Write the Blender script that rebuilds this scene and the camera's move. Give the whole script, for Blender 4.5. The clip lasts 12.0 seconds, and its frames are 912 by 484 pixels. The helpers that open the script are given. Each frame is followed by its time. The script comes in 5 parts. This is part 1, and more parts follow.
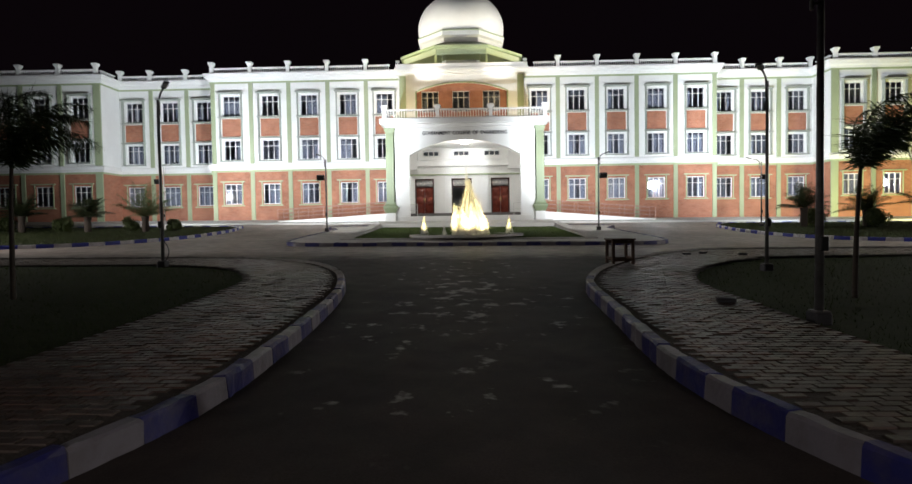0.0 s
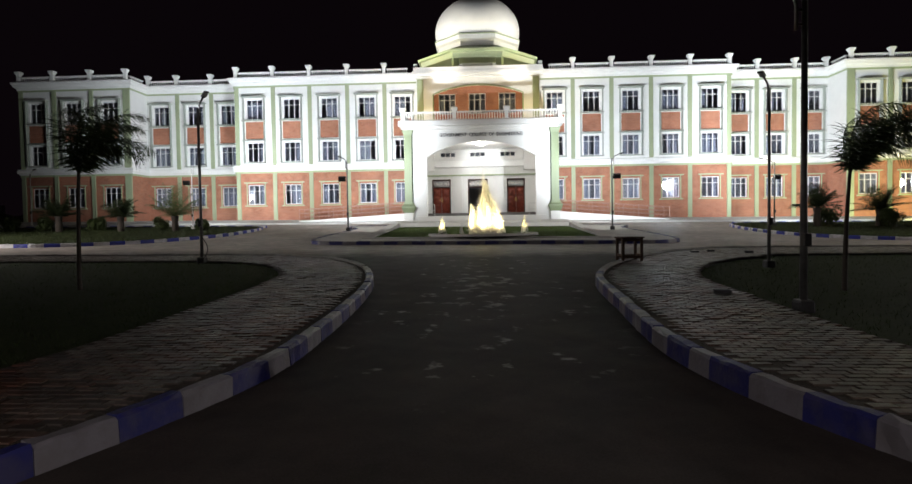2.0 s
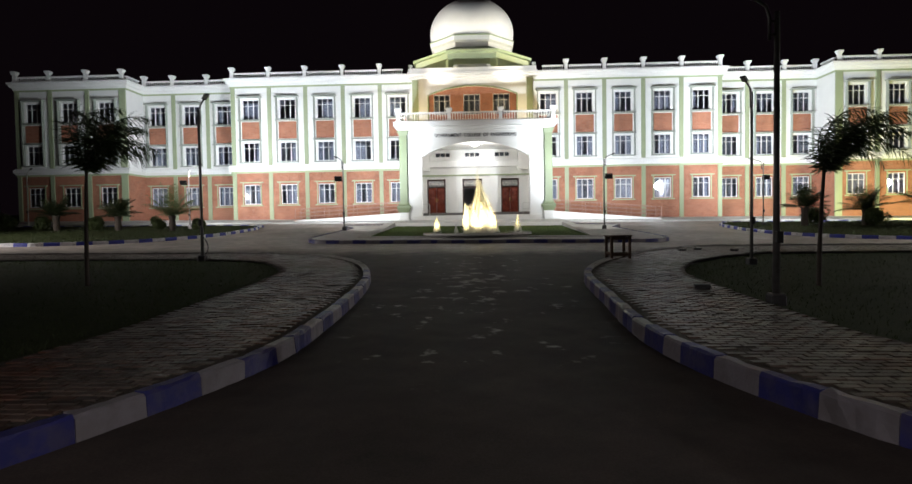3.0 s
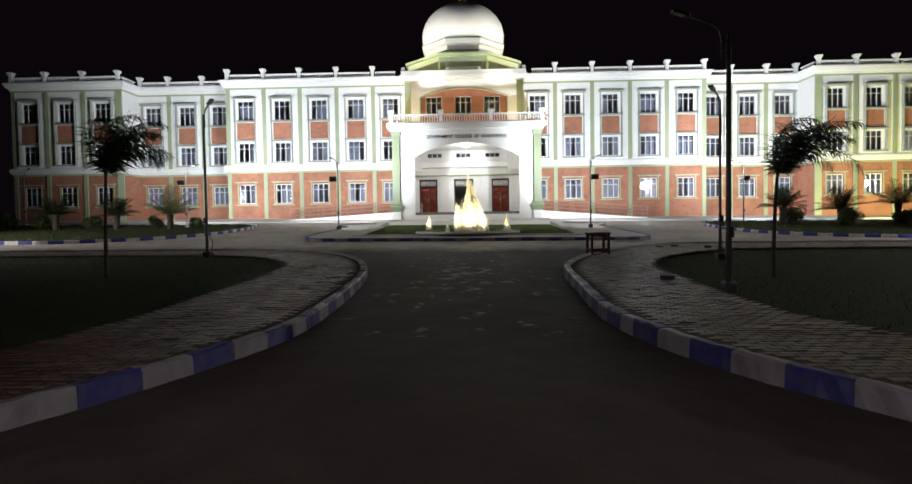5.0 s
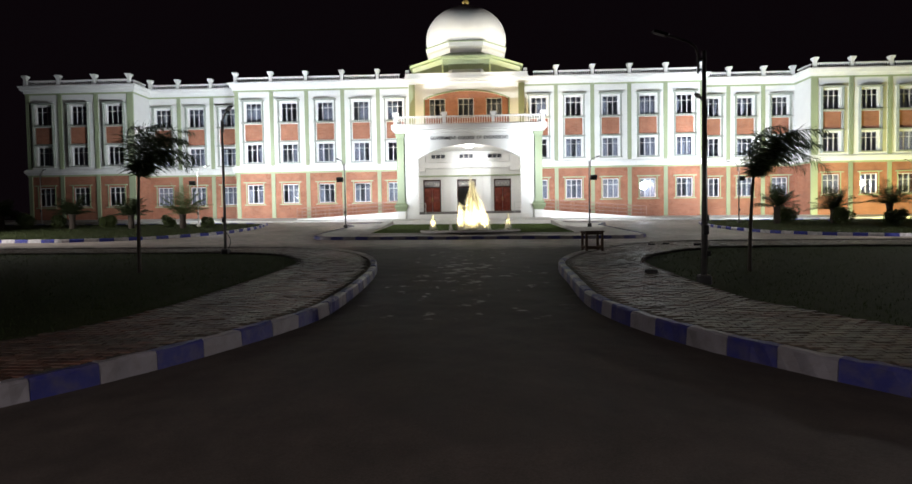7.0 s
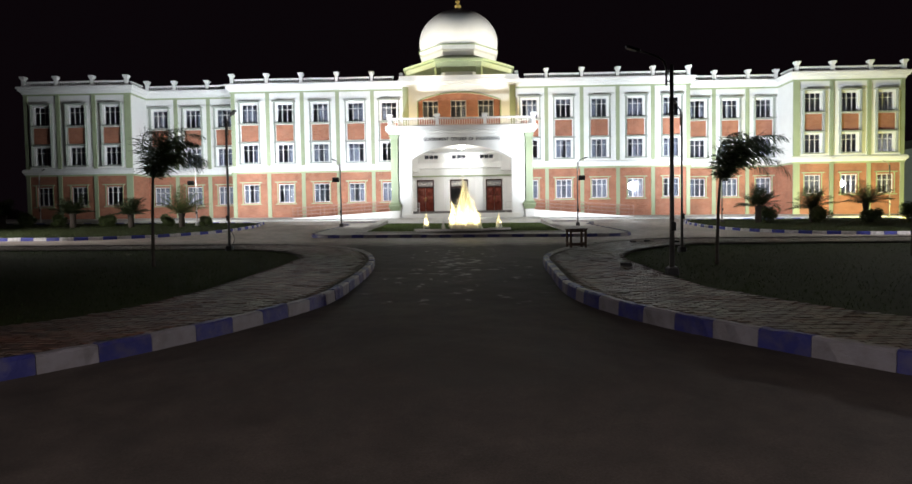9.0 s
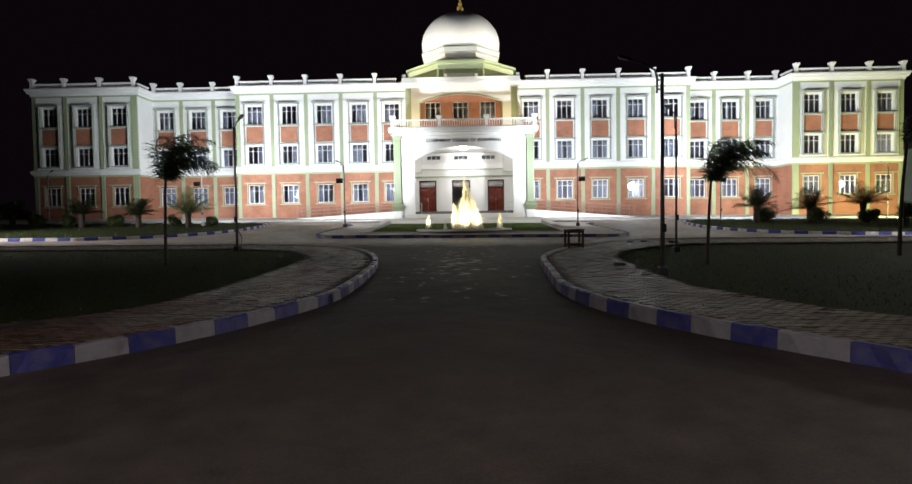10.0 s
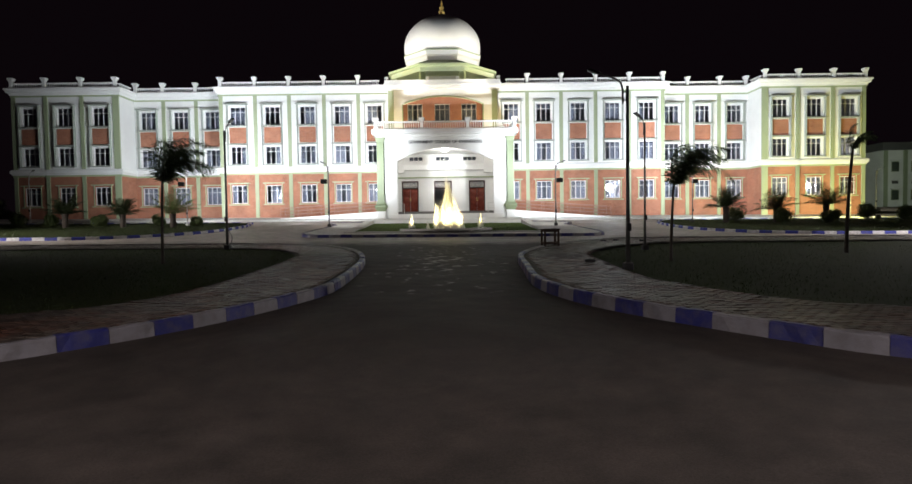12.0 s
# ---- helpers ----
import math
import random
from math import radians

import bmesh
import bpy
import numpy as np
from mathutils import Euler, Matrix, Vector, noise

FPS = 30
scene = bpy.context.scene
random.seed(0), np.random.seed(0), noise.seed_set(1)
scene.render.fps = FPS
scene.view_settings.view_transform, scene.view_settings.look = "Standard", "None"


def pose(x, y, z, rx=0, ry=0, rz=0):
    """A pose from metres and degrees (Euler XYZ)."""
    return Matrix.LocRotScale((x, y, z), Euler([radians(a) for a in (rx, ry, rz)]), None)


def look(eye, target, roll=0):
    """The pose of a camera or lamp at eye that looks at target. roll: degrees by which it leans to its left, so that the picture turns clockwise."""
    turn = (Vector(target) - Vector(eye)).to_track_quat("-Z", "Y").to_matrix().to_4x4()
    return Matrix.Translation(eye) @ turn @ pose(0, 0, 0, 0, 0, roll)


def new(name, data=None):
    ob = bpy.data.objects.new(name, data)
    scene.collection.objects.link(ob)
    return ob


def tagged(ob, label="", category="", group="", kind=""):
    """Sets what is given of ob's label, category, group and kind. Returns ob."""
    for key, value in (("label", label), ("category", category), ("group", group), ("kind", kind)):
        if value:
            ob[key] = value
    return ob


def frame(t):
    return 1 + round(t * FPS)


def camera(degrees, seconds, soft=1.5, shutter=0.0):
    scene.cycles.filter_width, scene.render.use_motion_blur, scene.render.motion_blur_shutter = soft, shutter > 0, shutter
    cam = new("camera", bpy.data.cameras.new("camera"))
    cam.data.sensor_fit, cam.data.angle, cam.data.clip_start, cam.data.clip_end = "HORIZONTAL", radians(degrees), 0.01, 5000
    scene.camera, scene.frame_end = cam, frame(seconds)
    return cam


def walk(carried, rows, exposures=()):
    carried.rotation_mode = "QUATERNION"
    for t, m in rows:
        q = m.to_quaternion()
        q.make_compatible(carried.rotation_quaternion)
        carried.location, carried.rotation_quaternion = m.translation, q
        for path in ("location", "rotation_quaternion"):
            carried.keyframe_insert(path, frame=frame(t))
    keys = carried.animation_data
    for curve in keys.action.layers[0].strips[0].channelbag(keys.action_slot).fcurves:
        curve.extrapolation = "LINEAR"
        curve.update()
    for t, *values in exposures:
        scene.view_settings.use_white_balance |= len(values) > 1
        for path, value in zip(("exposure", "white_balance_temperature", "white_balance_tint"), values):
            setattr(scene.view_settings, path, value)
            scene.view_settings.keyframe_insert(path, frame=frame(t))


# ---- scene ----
# ---------------------------------------------------------------- camera and its walk
cam = camera(78.7, 12.0, soft=1.5)
PATH = [
    (0, (0.029, -0.058, 1.576), (-0.007, 1.940, 1.511), -0.9),
    (0.5, (-0.004, -0.299, 1.554), (-0.055, 1.701, 1.488), -0.9),
    (1, (-0.025, -0.519, 1.559), (-0.099, 1.479, 1.495), -0.9),
    (1.5, (-0.067, -0.748, 1.553), (-0.151, 1.250, 1.489), -0.9),
    (2, (-0.037, -1.000, 1.550), (-0.128, 0.997, 1.486), -0.9),
    (2.5, (0.005, -1.224, 1.536), (-0.087, 0.773, 1.471), -0.9),
    (3, (0.003, -1.467, 1.525), (-0.070, 0.530, 1.460), -0.9),
    (5, (0.084, -2.520, 1.469), (0.039, -0.522, 1.403), -0.9),
    (5.5, (0.104, -2.829, 1.461), (0.060, -0.831, 1.394), -0.9),
    (6, (0.076, -3.095, 1.468), (0.030, -1.096, 1.400), -0.9),
    (6.5, (0.090, -3.366, 1.469), (0.039, -1.368, 1.402), -0.9),
    (7, (0.111, -3.614, 1.454), (0.055, -1.615, 1.386), -0.9),
    (9, (0.165, -4.697, 1.398), (0.134, -2.698, 1.329), -0.9),
    (9.5, (0.192, -4.962, 1.403), (0.155, -2.963, 1.334), -0.9),
    (10, (0.238, -5.251, 1.441), (0.197, -3.253, 1.371), -0.9),
    (10.5, (0.206, -5.532, 1.430), (0.168, -3.534, 1.361), -0.9),
    (11, (0.248, -5.795, 1.421), (0.219, -3.797, 1.351), -0.9),
    (11.5, (0.287, -6.030, 1.424), (0.291, -4.032, 1.354), -0.9),
    (12, (0.223, -6.264, 1.431), (0.248, -4.266, 1.360), -0.9),
]
walk(cam, [(t, look(eye, target, roll)) for t, eye, target, roll in PATH], exposures=[(0.0, -0.18), (5.0, -0.06), (12.0, 0.02)])

# ---------------------------------------------------------------- ground form


def ground_z(x, y):
    """Gently rising ground: up towards the building, slightly down towards +x."""
    yy = max(-40.0, min(60.0, y))
    return 0.018 * yy + 0.0005 * yy * yy * (1 if yy > 0 else 0.3) - 0.009 * max(-45.0, min(45.0, x))


# ---------------------------------------------------------------- world and lamps
world = bpy.data.worlds.new("night_sky")
scene.world = world
world.use_nodes = True
world.node_tree.nodes["Background"].inputs[0].default_value = (0.0030, 0.0017, 0.0026, 1)
world.node_tree.nodes["Background"].inputs[1].default_value = 1.0


def lamp(name, kind, eye, target, watts, colour, size=0.15, cone=110, blend=0.6):
    data = bpy.data.lights.new(name, kind)
    data.energy, data.color = watts, colour
    if kind == "SPOT":
        data.spot_size, data.spot_blend, data.shadow_soft_size = radians(cone), blend, size
    elif kind == "POINT":
        data.shadow_soft_size = size
    ob = new(name, data)
    ob.matrix_world = look(eye, target)
    return ob


COOL, WARM, SODIUM = (0.93, 1.0, 1.075), (1.0, 0.78, 0.38), (1.0, 0.94, 0.33)
# floodlights on the poles before the facade
lamp("flood_beam", "SPOT", (-7.7, 31.35, 4.75), (-12.5, 46, 10.5), 13000, COOL, cone=112, blend=0.9)
lamp("flood_beam", "SPOT", (7.4, 31.35, 4.65), (12.5, 46, 10.5), 12300, COOL, cone=112, blend=0.9)
lamp("flood_beam", "SPOT", (-18.6, 34.4, 4.75), (-22.4, 46, 8.2), 7400, COOL, cone=103, blend=0.9)
lamp("flood_beam", "SPOT", (18.0, 34.4, 4.55), (29.0, 46, 10.2), 13500, COOL, cone=125, blend=0.9)
lamp("flood_beam", "SPOT", (34.0, 37.2, 1.7), (34.0, 45, 7.0), 3900, SODIUM, cone=140)
# floodlights on the porch roof, warm on the arched recess; dome beams from porch, eave ends and roof
lamp("balcony_light", "SPOT", (-0.1, 41.3, 9.45), (-0.15, 45.4, 12.2), 280, (1.0, 0.86, 0.58), size=0.1, cone=112, blend=0.3)
for s in (-1, 1):
    lamp("balcony_light", "SPOT", (s * 4.3 - 0.15, 41.9, 9.45), (s * 4.4 - 0.15, 45.1, 11.6), 520, WARM, size=0.1, cone=128, blend=0.5)
    # Added, unseen: beams from behind the porch balustrade to brighten the dome.
    lamp("dome_beam", "SPOT", (s * 5.0, 40.6, 9.45), (0, 49.5, 20.2), 3000, (1.0, 0.91, 0.80), size=0.1, cone=24, blend=0.7)
    lamp("dome_beam", "SPOT", (s * 5.25 - 0.15, 45.2, 14.85), (s * 2.4, 49.0, 17.2), 400, (1.0, 0.90, 0.42), size=0.08, cone=150, blend=0.6)
    # Added, unseen: beams from behind the roof parapet, for dome and finial.
    lamp("dome_beam", "SPOT", (s * 15.4, 46.4, 14.95), (0, 50.5, 19.6), 8000, (1.0, 0.95, 0.90), size=0.1, cone=48, blend=0.7)
# porch ceiling lamp, fountain lamps, street lamps beside and behind the walk
lamp("porch_lamp_light", "POINT", (0.0, 41.3, 7.15), (0, 43, 0), 330, (1.0, 0.97, 0.92), size=0.2)
for jx, watts in ((-1.97, 280), (2.1, 280)):
    for jy in (26.1, 27.1):
        lamp("fountain_light", "SPOT", (jx, jy, ground_z(jx, 26) + 0.27), (jx, 26.6, 1.9), watts, (1.0, 0.80, 0.36), size=0.06, cone=60)
for a in (-90, -35, -145, 25, 155):
    fx, fy = 0.12 + 1.5 * math.cos(radians(a)), 26.6 + 1.5 * math.sin(radians(a))
    lamp("fountain_light", "SPOT", (fx, fy, ground_z(0, 26) + 0.30), (0.15, 26.6, 2.45), 850, (1.0, 0.80, 0.38), size=0.08, cone=62, blend=0.8)
for s in (-1, 1):
    lamp("street_light", "SPOT", (s * 5.8, -7.4, 4.0), (s * 4.0, -5.0, 0), 1900, (1.0, 0.915, 0.885), size=0.3, cone=110, blend=0.9)
    lamp("street_light", "SPOT", (s * 31.0, 18.8, 5.6), (s * 20.0 if s < 0 else 10.0, 24.0 if s < 0 else 20.5, 0.8), 12500 if s < 0 else 8500, (1.0, 0.95, 0.92), size=0.3, cone=110, blend=0.8)
lamp("room_lamp_light", "POINT", (15.2, 46.3, 4.55), (15.2, 40, 4), 300, (0.95, 1.0, 1.0), size=0.2)
lamp("room_lamp_light", "POINT", (33.75, 46.0, 4.4), (34, 40, 4), 70, (1.0, 0.97, 0.85), size=0.2)
lamp("annex_lamp_light", "SPOT", (44.5, 50.2, 6.6), (64.0, 66.0, 4.5), 5600, (0.95, 1.0, 0.96), size=0.2, cone=120, blend=0.8)
# added fill at the unlit lamp heads, and added lamps for spill on the posts
for px_, py_, sx, arm in ((-7.75, 31.0, -0.33, -0.46), (7.42, 31.0, 0.30, 0.55), (-18.6, 34.1, -0.42, 0.5), (18.0, 34.1, 0.22, -0.5)):
    z = ground_z(px_, py_)
    lamp("post_fill_light", "SPOT", (px_ + arm, py_ + 0.4, z + 4.3), (px_ * 0.45, 36.0, 1.3) if abs(px_) < 10 else (px_ + arm, py_ + 0.3, z), 620 if abs(px_) < 10 else 650, (1.0, 0.98, 0.93), size=0.15, cone=150, blend=0.8)
    lamp("flood_spill", "SPOT", (px_ + sx * 0.5, py_ + 0.45, z + 3.45), (px_, py_, z + 4.3), 14, COOL, size=0.1, cone=50)

# ---------------------------------------------------------------- materials


def srgb(r, g, b):
    return tuple(((c / 255) / 12.92 if c <= 10 else ((c / 255 + 0.055) / 1.055) ** 2.4) for c in (r, g, b))


class Mat:
    """A small helper round a node material with one Principled shader."""

    def __init__(self, name, rough=0.6, metal=0.0, spec=0.5):
        self.m = bpy.data.materials.new(name)
        self.m.use_nodes = True
        self.n, self.l = self.m.node_tree.nodes, self.m.node_tree.links
        self.b = self.n["Principled BSDF"]
        self.b.inputs["Roughness"].default_value = rough
        self.b.inputs["Metallic"].default_value = metal
        self.b.inputs["Specular IOR Level"].default_value = spec

    def node(self, kind, **values):
        nd = self.n.new(kind)
        for k, v in values.items():
            nd.inputs[k.replace("_", " ")].default_value = v
        return nd

    def position(self):
        return self.n.new("ShaderNodeNewGeometry").outputs["Position"]

    def noise(self, scale, detail=4.0, vector=None, rough=0.6):
        nd = self.node("ShaderNodeTexNoise", Scale=scale, Detail=detail, Roughness=rough)
        self.l.new(vector or self.position(), nd.inputs["Vector"])
        return nd.outputs["Fac"]

    def ramp(self, fac, stops):
        nd = self.n.new("ShaderNodeValToRGB")
        el = nd.color_ramp.elements
        while len(el) < len(stops):
            el.new(0.5)
        for e, (p, c) in zip(el, stops):
            e.position, e.color = p, (*c, 1)
        self.l.new(fac, nd.inputs["Fac"])
        return nd.outputs["Color"]

    def mix(self, fac, a, b, mode="MIX"):
        nd = self.n.new("ShaderNodeMix")
        nd.data_type, nd.blend_type = "RGBA", mode
        for sock, v in ((nd.inputs[0], fac), (nd.inputs[6], a), (nd.inputs[7], b)):
            if isinstance(v, (int, float)):
                sock.default_value = v
            elif isinstance(v, tuple):
                sock.default_value = (*v, 1)
            else:
                self.l.new(v, sock)
        return nd.outputs[2]

    def colour(self, sock):
        if isinstance(sock, tuple):
            self.b.inputs["Base Color"].default_value = (*sock, 1)
        else:
            self.l.new(sock, self.b.inputs["Base Color"])
        return self

    def bump(self, height, strength=0.3, distance=0.01):
        nd = self.node("ShaderNodeBump", Strength=strength, Distance=distance)
        self.l.new(height, nd.inputs["Height"])
        self.l.new(nd.outputs["Normal"], self.b.inputs["Normal"])
        return self

    def roughness(self, fac, lo, hi):
        nd = self.node("ShaderNodeMapRange", To_Min=lo, To_Max=hi)
        self.l.new(fac, nd.inputs["Value"])
        self.l.new(nd.outputs[0], self.b.inputs["Roughness"])
        return self

    def math(self, op, a, b=0.0):
        nd = self.n.new("ShaderNodeMath")
        nd.operation = op
        for sock, v in zip(nd.inputs, (a, b)):
            if isinstance(v, (int, float)):
                sock.default_value = v
            else:
                self.l.new(v, sock)
        return nd.outputs[0]


def shade(c, k):
    return tuple(min(1, v * k) for v in c)


def painted(name, base, dirt=0.82, rough=0.55, grain=9.0):
    """Painted plaster or metal with faint stains and fine grain."""
    m = Mat(name, rough)
    big = m.noise(0.55, 5.0)
    fine = m.noise(grain, 3.0)
    c = m.mix(m.ramp(big, [(0.38, (0, 0, 0)), (0.70, (1, 1, 1))]), shade(base, dirt), base)
    m.colour(m.mix(0.25, c, m.ramp(fine, [(0.3, shade(base, 0.86)), (0.7, base)])))
    m.bump(m.noise(38.0, 3.0), 0.12, 0.004)
    return m.m


def brick_material(name, a, b, mortar):
    m = Mat(name, 0.72, spec=0.3)
    sep = m.n.new("ShaderNodeSeparateXYZ")
    m.l.new(m.position(), sep.inputs[0])
    com = m.n.new("ShaderNodeCombineXYZ")
    m.l.new(m.math("ADD", sep.outputs[0], sep.outputs[1]), com.inputs[0])
    m.l.new(sep.outputs[2], com.inputs[1])
    br = m.node("ShaderNodeTexBrick", Scale=1.0, Mortar_Size=0.009, Mortar_Smooth=0.2, Bias=0.0, Brick_Width=0.30, Row_Height=0.095)
    for k, v in (("Color1", a), ("Color2", b), ("Mortar", mortar)):
        br.inputs[k].default_value = (*v, 1)
    m.l.new(com.outputs[0], br.inputs["Vector"])
    patch = m.ramp(m.noise(0.7, 5.0), [(0.3, (0.72, 0.70, 0.68)), (0.72, (1.12, 1.06, 1.0))])
    fine = m.ramp(m.noise(14.0, 3.0), [(0.3, (0.75, 0.73, 0.72)), (0.7, (1.1, 1.1, 1.1))])
    m.colour(m.mix(0.8, m.mix(1.0, br.outputs["Color"], patch, "MULTIPLY"), fine, "MULTIPLY"))
    m.bump(br.outputs["Fac"], -0.5, 0.008)
    return m.m


def tinted_glass():
    m = bpy.data.materials.new("window_glass")
    m.use_nodes = True
    n, l = m.node_tree.nodes, m.node_tree.links
    n.remove(n["Principled BSDF"])
    clear = n.new("ShaderNodeBsdfTransparent")
    clear.inputs[0].default_value = (0.76, 0.78, 0.82, 1)
    gloss = n.new("ShaderNodeBsdfGlossy")
    gloss.inputs["Roughness"].default_value = 0.04
    fres = n.new("ShaderNodeFresnel")
    fres.inputs[0].default_value = 1.45
    mix = n.new("ShaderNodeMixShader")
    l.new(fres.outputs[0], mix.inputs[0])
    l.new(clear.outputs[0], mix.inputs[1])
    l.new(gloss.outputs[0], mix.inputs[2])
    l.new(mix.outputs[0], n["Material Output"].inputs[0])
    return m


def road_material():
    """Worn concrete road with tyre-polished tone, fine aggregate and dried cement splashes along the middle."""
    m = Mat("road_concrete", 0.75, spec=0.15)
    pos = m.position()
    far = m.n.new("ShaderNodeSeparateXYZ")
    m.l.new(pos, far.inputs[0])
    # Far concrete is paler, and the facade's reflected light is put into its colour.
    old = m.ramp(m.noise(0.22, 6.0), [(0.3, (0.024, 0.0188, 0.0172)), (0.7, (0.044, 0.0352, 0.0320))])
    far_tone = m.ramp(m.noise(0.3, 6.0), [(0.3, (0.21, 0.182, 0.163)), (0.7, (0.36, 0.318, 0.288))])
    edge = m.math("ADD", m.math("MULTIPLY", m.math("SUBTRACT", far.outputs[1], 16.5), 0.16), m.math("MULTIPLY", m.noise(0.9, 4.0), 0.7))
    big = m.mix(m.ramp(edge, [(0.45, (0, 0, 0)), (1.0, (1, 1, 1))]), old, far_tone)
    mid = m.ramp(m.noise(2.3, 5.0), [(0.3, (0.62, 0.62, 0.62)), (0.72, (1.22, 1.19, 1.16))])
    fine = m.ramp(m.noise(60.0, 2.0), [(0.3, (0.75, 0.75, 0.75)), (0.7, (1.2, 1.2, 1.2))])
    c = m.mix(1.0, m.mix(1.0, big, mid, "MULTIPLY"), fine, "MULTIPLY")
    sep = m.n.new("ShaderNodeSeparateXYZ")
    m.l.new(pos, sep.inputs[0])
    # splashes: a stretch of the road where cement was spilt
    across = m.math("SUBTRACT", 1.0, m.math("ABSOLUTE", m.math("DIVIDE", sep.outputs[0], 2.1)))
    along = m.math("SUBTRACT", 1.0, m.math("ABSOLUTE", m.math("DIVIDE", m.math("SUBTRACT", sep.outputs[1], 10.5), 7.5)))
    area = m.math("MULTIPLY", m.math("MAXIMUM", across, 0.0), m.math("MAXIMUM", along, 0.0))
    spl = m.noise(2.9, 3.5, rough=0.55)
    mask = m.ramp(m.math("ADD", spl, m.math("MULTIPLY", area, 0.16)), [(0.655, (0, 0, 0)), (0.74, (0.9, 0.9, 0.9))])
    lim = m.ramp(area, [(0.02, (0, 0, 0)), (0.12, (0.8, 0.8, 0.8))])
    c = m.mix(m.mix(1.0, mask, lim, "MULTIPLY"), c, (0.30, 0.285, 0.27))
    m.colour(c)
    # the paler concrete beyond the crossing is smoother, to catch the facade's reflection
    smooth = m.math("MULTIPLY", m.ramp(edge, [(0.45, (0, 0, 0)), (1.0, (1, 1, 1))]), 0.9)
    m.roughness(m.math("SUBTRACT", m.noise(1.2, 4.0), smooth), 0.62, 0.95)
    m.bump(m.noise(55.0, 4.0), 0.35, 0.006)
    return m.m


def soil_grass(name, a, b, scale=3.0):
    m = Mat(name, 0.95, spec=0.06)
    c = m.ramp(m.noise(scale, 6.0), [(0.3, a), (0.7, b)])
    m.colour(m.mix(0.6, c, m.ramp(m.noise(40.0, 3.0), [(0.3, shade(a, 0.6)), (0.7, b)])))
    m.bump(m.noise(25.0, 4.0), 0.8, 0.03)
    return m.m


def leaf_material(name, a, b, rough=0.5, across=0.25):
    m = Mat(name, rough, spec=0.2)
    geo = m.n.new("ShaderNodeNewGeometry")
    m.colour(m.mix(geo.outputs["Random Per Island"], a, b))
    m.b.inputs["Transmission Weight"].default_value = 0.0
    tr = m.n.new("ShaderNodeBsdfTranslucent")
    tr.inputs[0].default_value = (*shade(b, 1.3), 1)
    mx = m.n.new("ShaderNodeMixShader")
    mx.inputs[0].default_value = across
    m.l.new(m.b.outputs[0], mx.inputs[1])
    m.l.new(tr.outputs[0], mx.inputs[2])
    m.l.new(mx.outputs[0], m.n["Material Output"].inputs[0])
    return m.m


def paver_material(name, per_object):
    m = Mat(name, 0.5, spec=0.26)
    src = m.n.new("ShaderNodeObjectInfo").outputs["Random"] if per_object else m.n.new("ShaderNodeNewGeometry").outputs["Random Per Island"]
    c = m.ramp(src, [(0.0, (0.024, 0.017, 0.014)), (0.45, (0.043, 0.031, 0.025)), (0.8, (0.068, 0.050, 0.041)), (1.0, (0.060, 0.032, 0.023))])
    red = m.ramp(m.noise(0.45, 3.0), [(0.48, (1, 1, 1)), (0.62, (1.2, 0.72, 0.55))])
    dirt = m.ramp(m.noise(5.0, 5.0), [(0.3, (0.55, 0.54, 0.52)), (0.65, (1.1, 1.1, 1.1))])
    # paler towards the crossing: lamp light and grazing reflections put into the colour
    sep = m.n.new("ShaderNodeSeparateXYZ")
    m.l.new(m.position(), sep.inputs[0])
    far_lit = m.math("ADD", m.math("MULTIPLY", m.math("SUBTRACT", sep.outputs[1], 10.5), 0.17), m.math("MULTIPLY", m.noise(0.9, 4.0), 0.6))
    c = m.mix(m.ramp(far_lit, [(0.35, (0, 0, 0)), (1.15, (0.85, 0.85, 0.85))]), m.mix(1.0, c, red, "MULTIPLY"), (0.27, 0.24, 0.215))
    m.colour(m.mix(1.0, c, dirt, "MULTIPLY"))
    m.roughness(m.noise(3.0, 5.0), 0.20, 0.76)
    m.bump(m.noise(34.0, 4.0), 0.45, 0.006)
    return m.m


def kerb_paint(name, base):
    """Thick road paint on a concrete kerb, scuffed through to grey."""
    m = Mat(name, 0.5, spec=0.25)
    worn = m.ramp(m.noise(6.0, 6.0), [(0.44, (0, 0, 0)), (0.62, (1, 1, 1))])
    c = m.mix(m.math("MULTIPLY", worn, 0.5), base, (0.085, 0.072, 0.065))
    m.colour(m.mix(0.4, c, m.ramp(m.noise(1.7, 4.0), [(0.35, shade(base, 0.5)), (0.7, base)])))
    m.bump(m.noise(22.0, 4.0), 0.6, 0.010)
    return m.m


def plain(name, base, rough=0.5, metal=0.0, vary=0.8, scale=8.0, bump=0.15):
    m = Mat(name, rough, metal)
    m.colour(m.ramp(m.noise(scale, 4.0), [(0.3, shade(base, vary)), (0.7, base)]))
    m.bump(m.noise(scale * 5, 3.0), bump, 0.004)
    return m.m


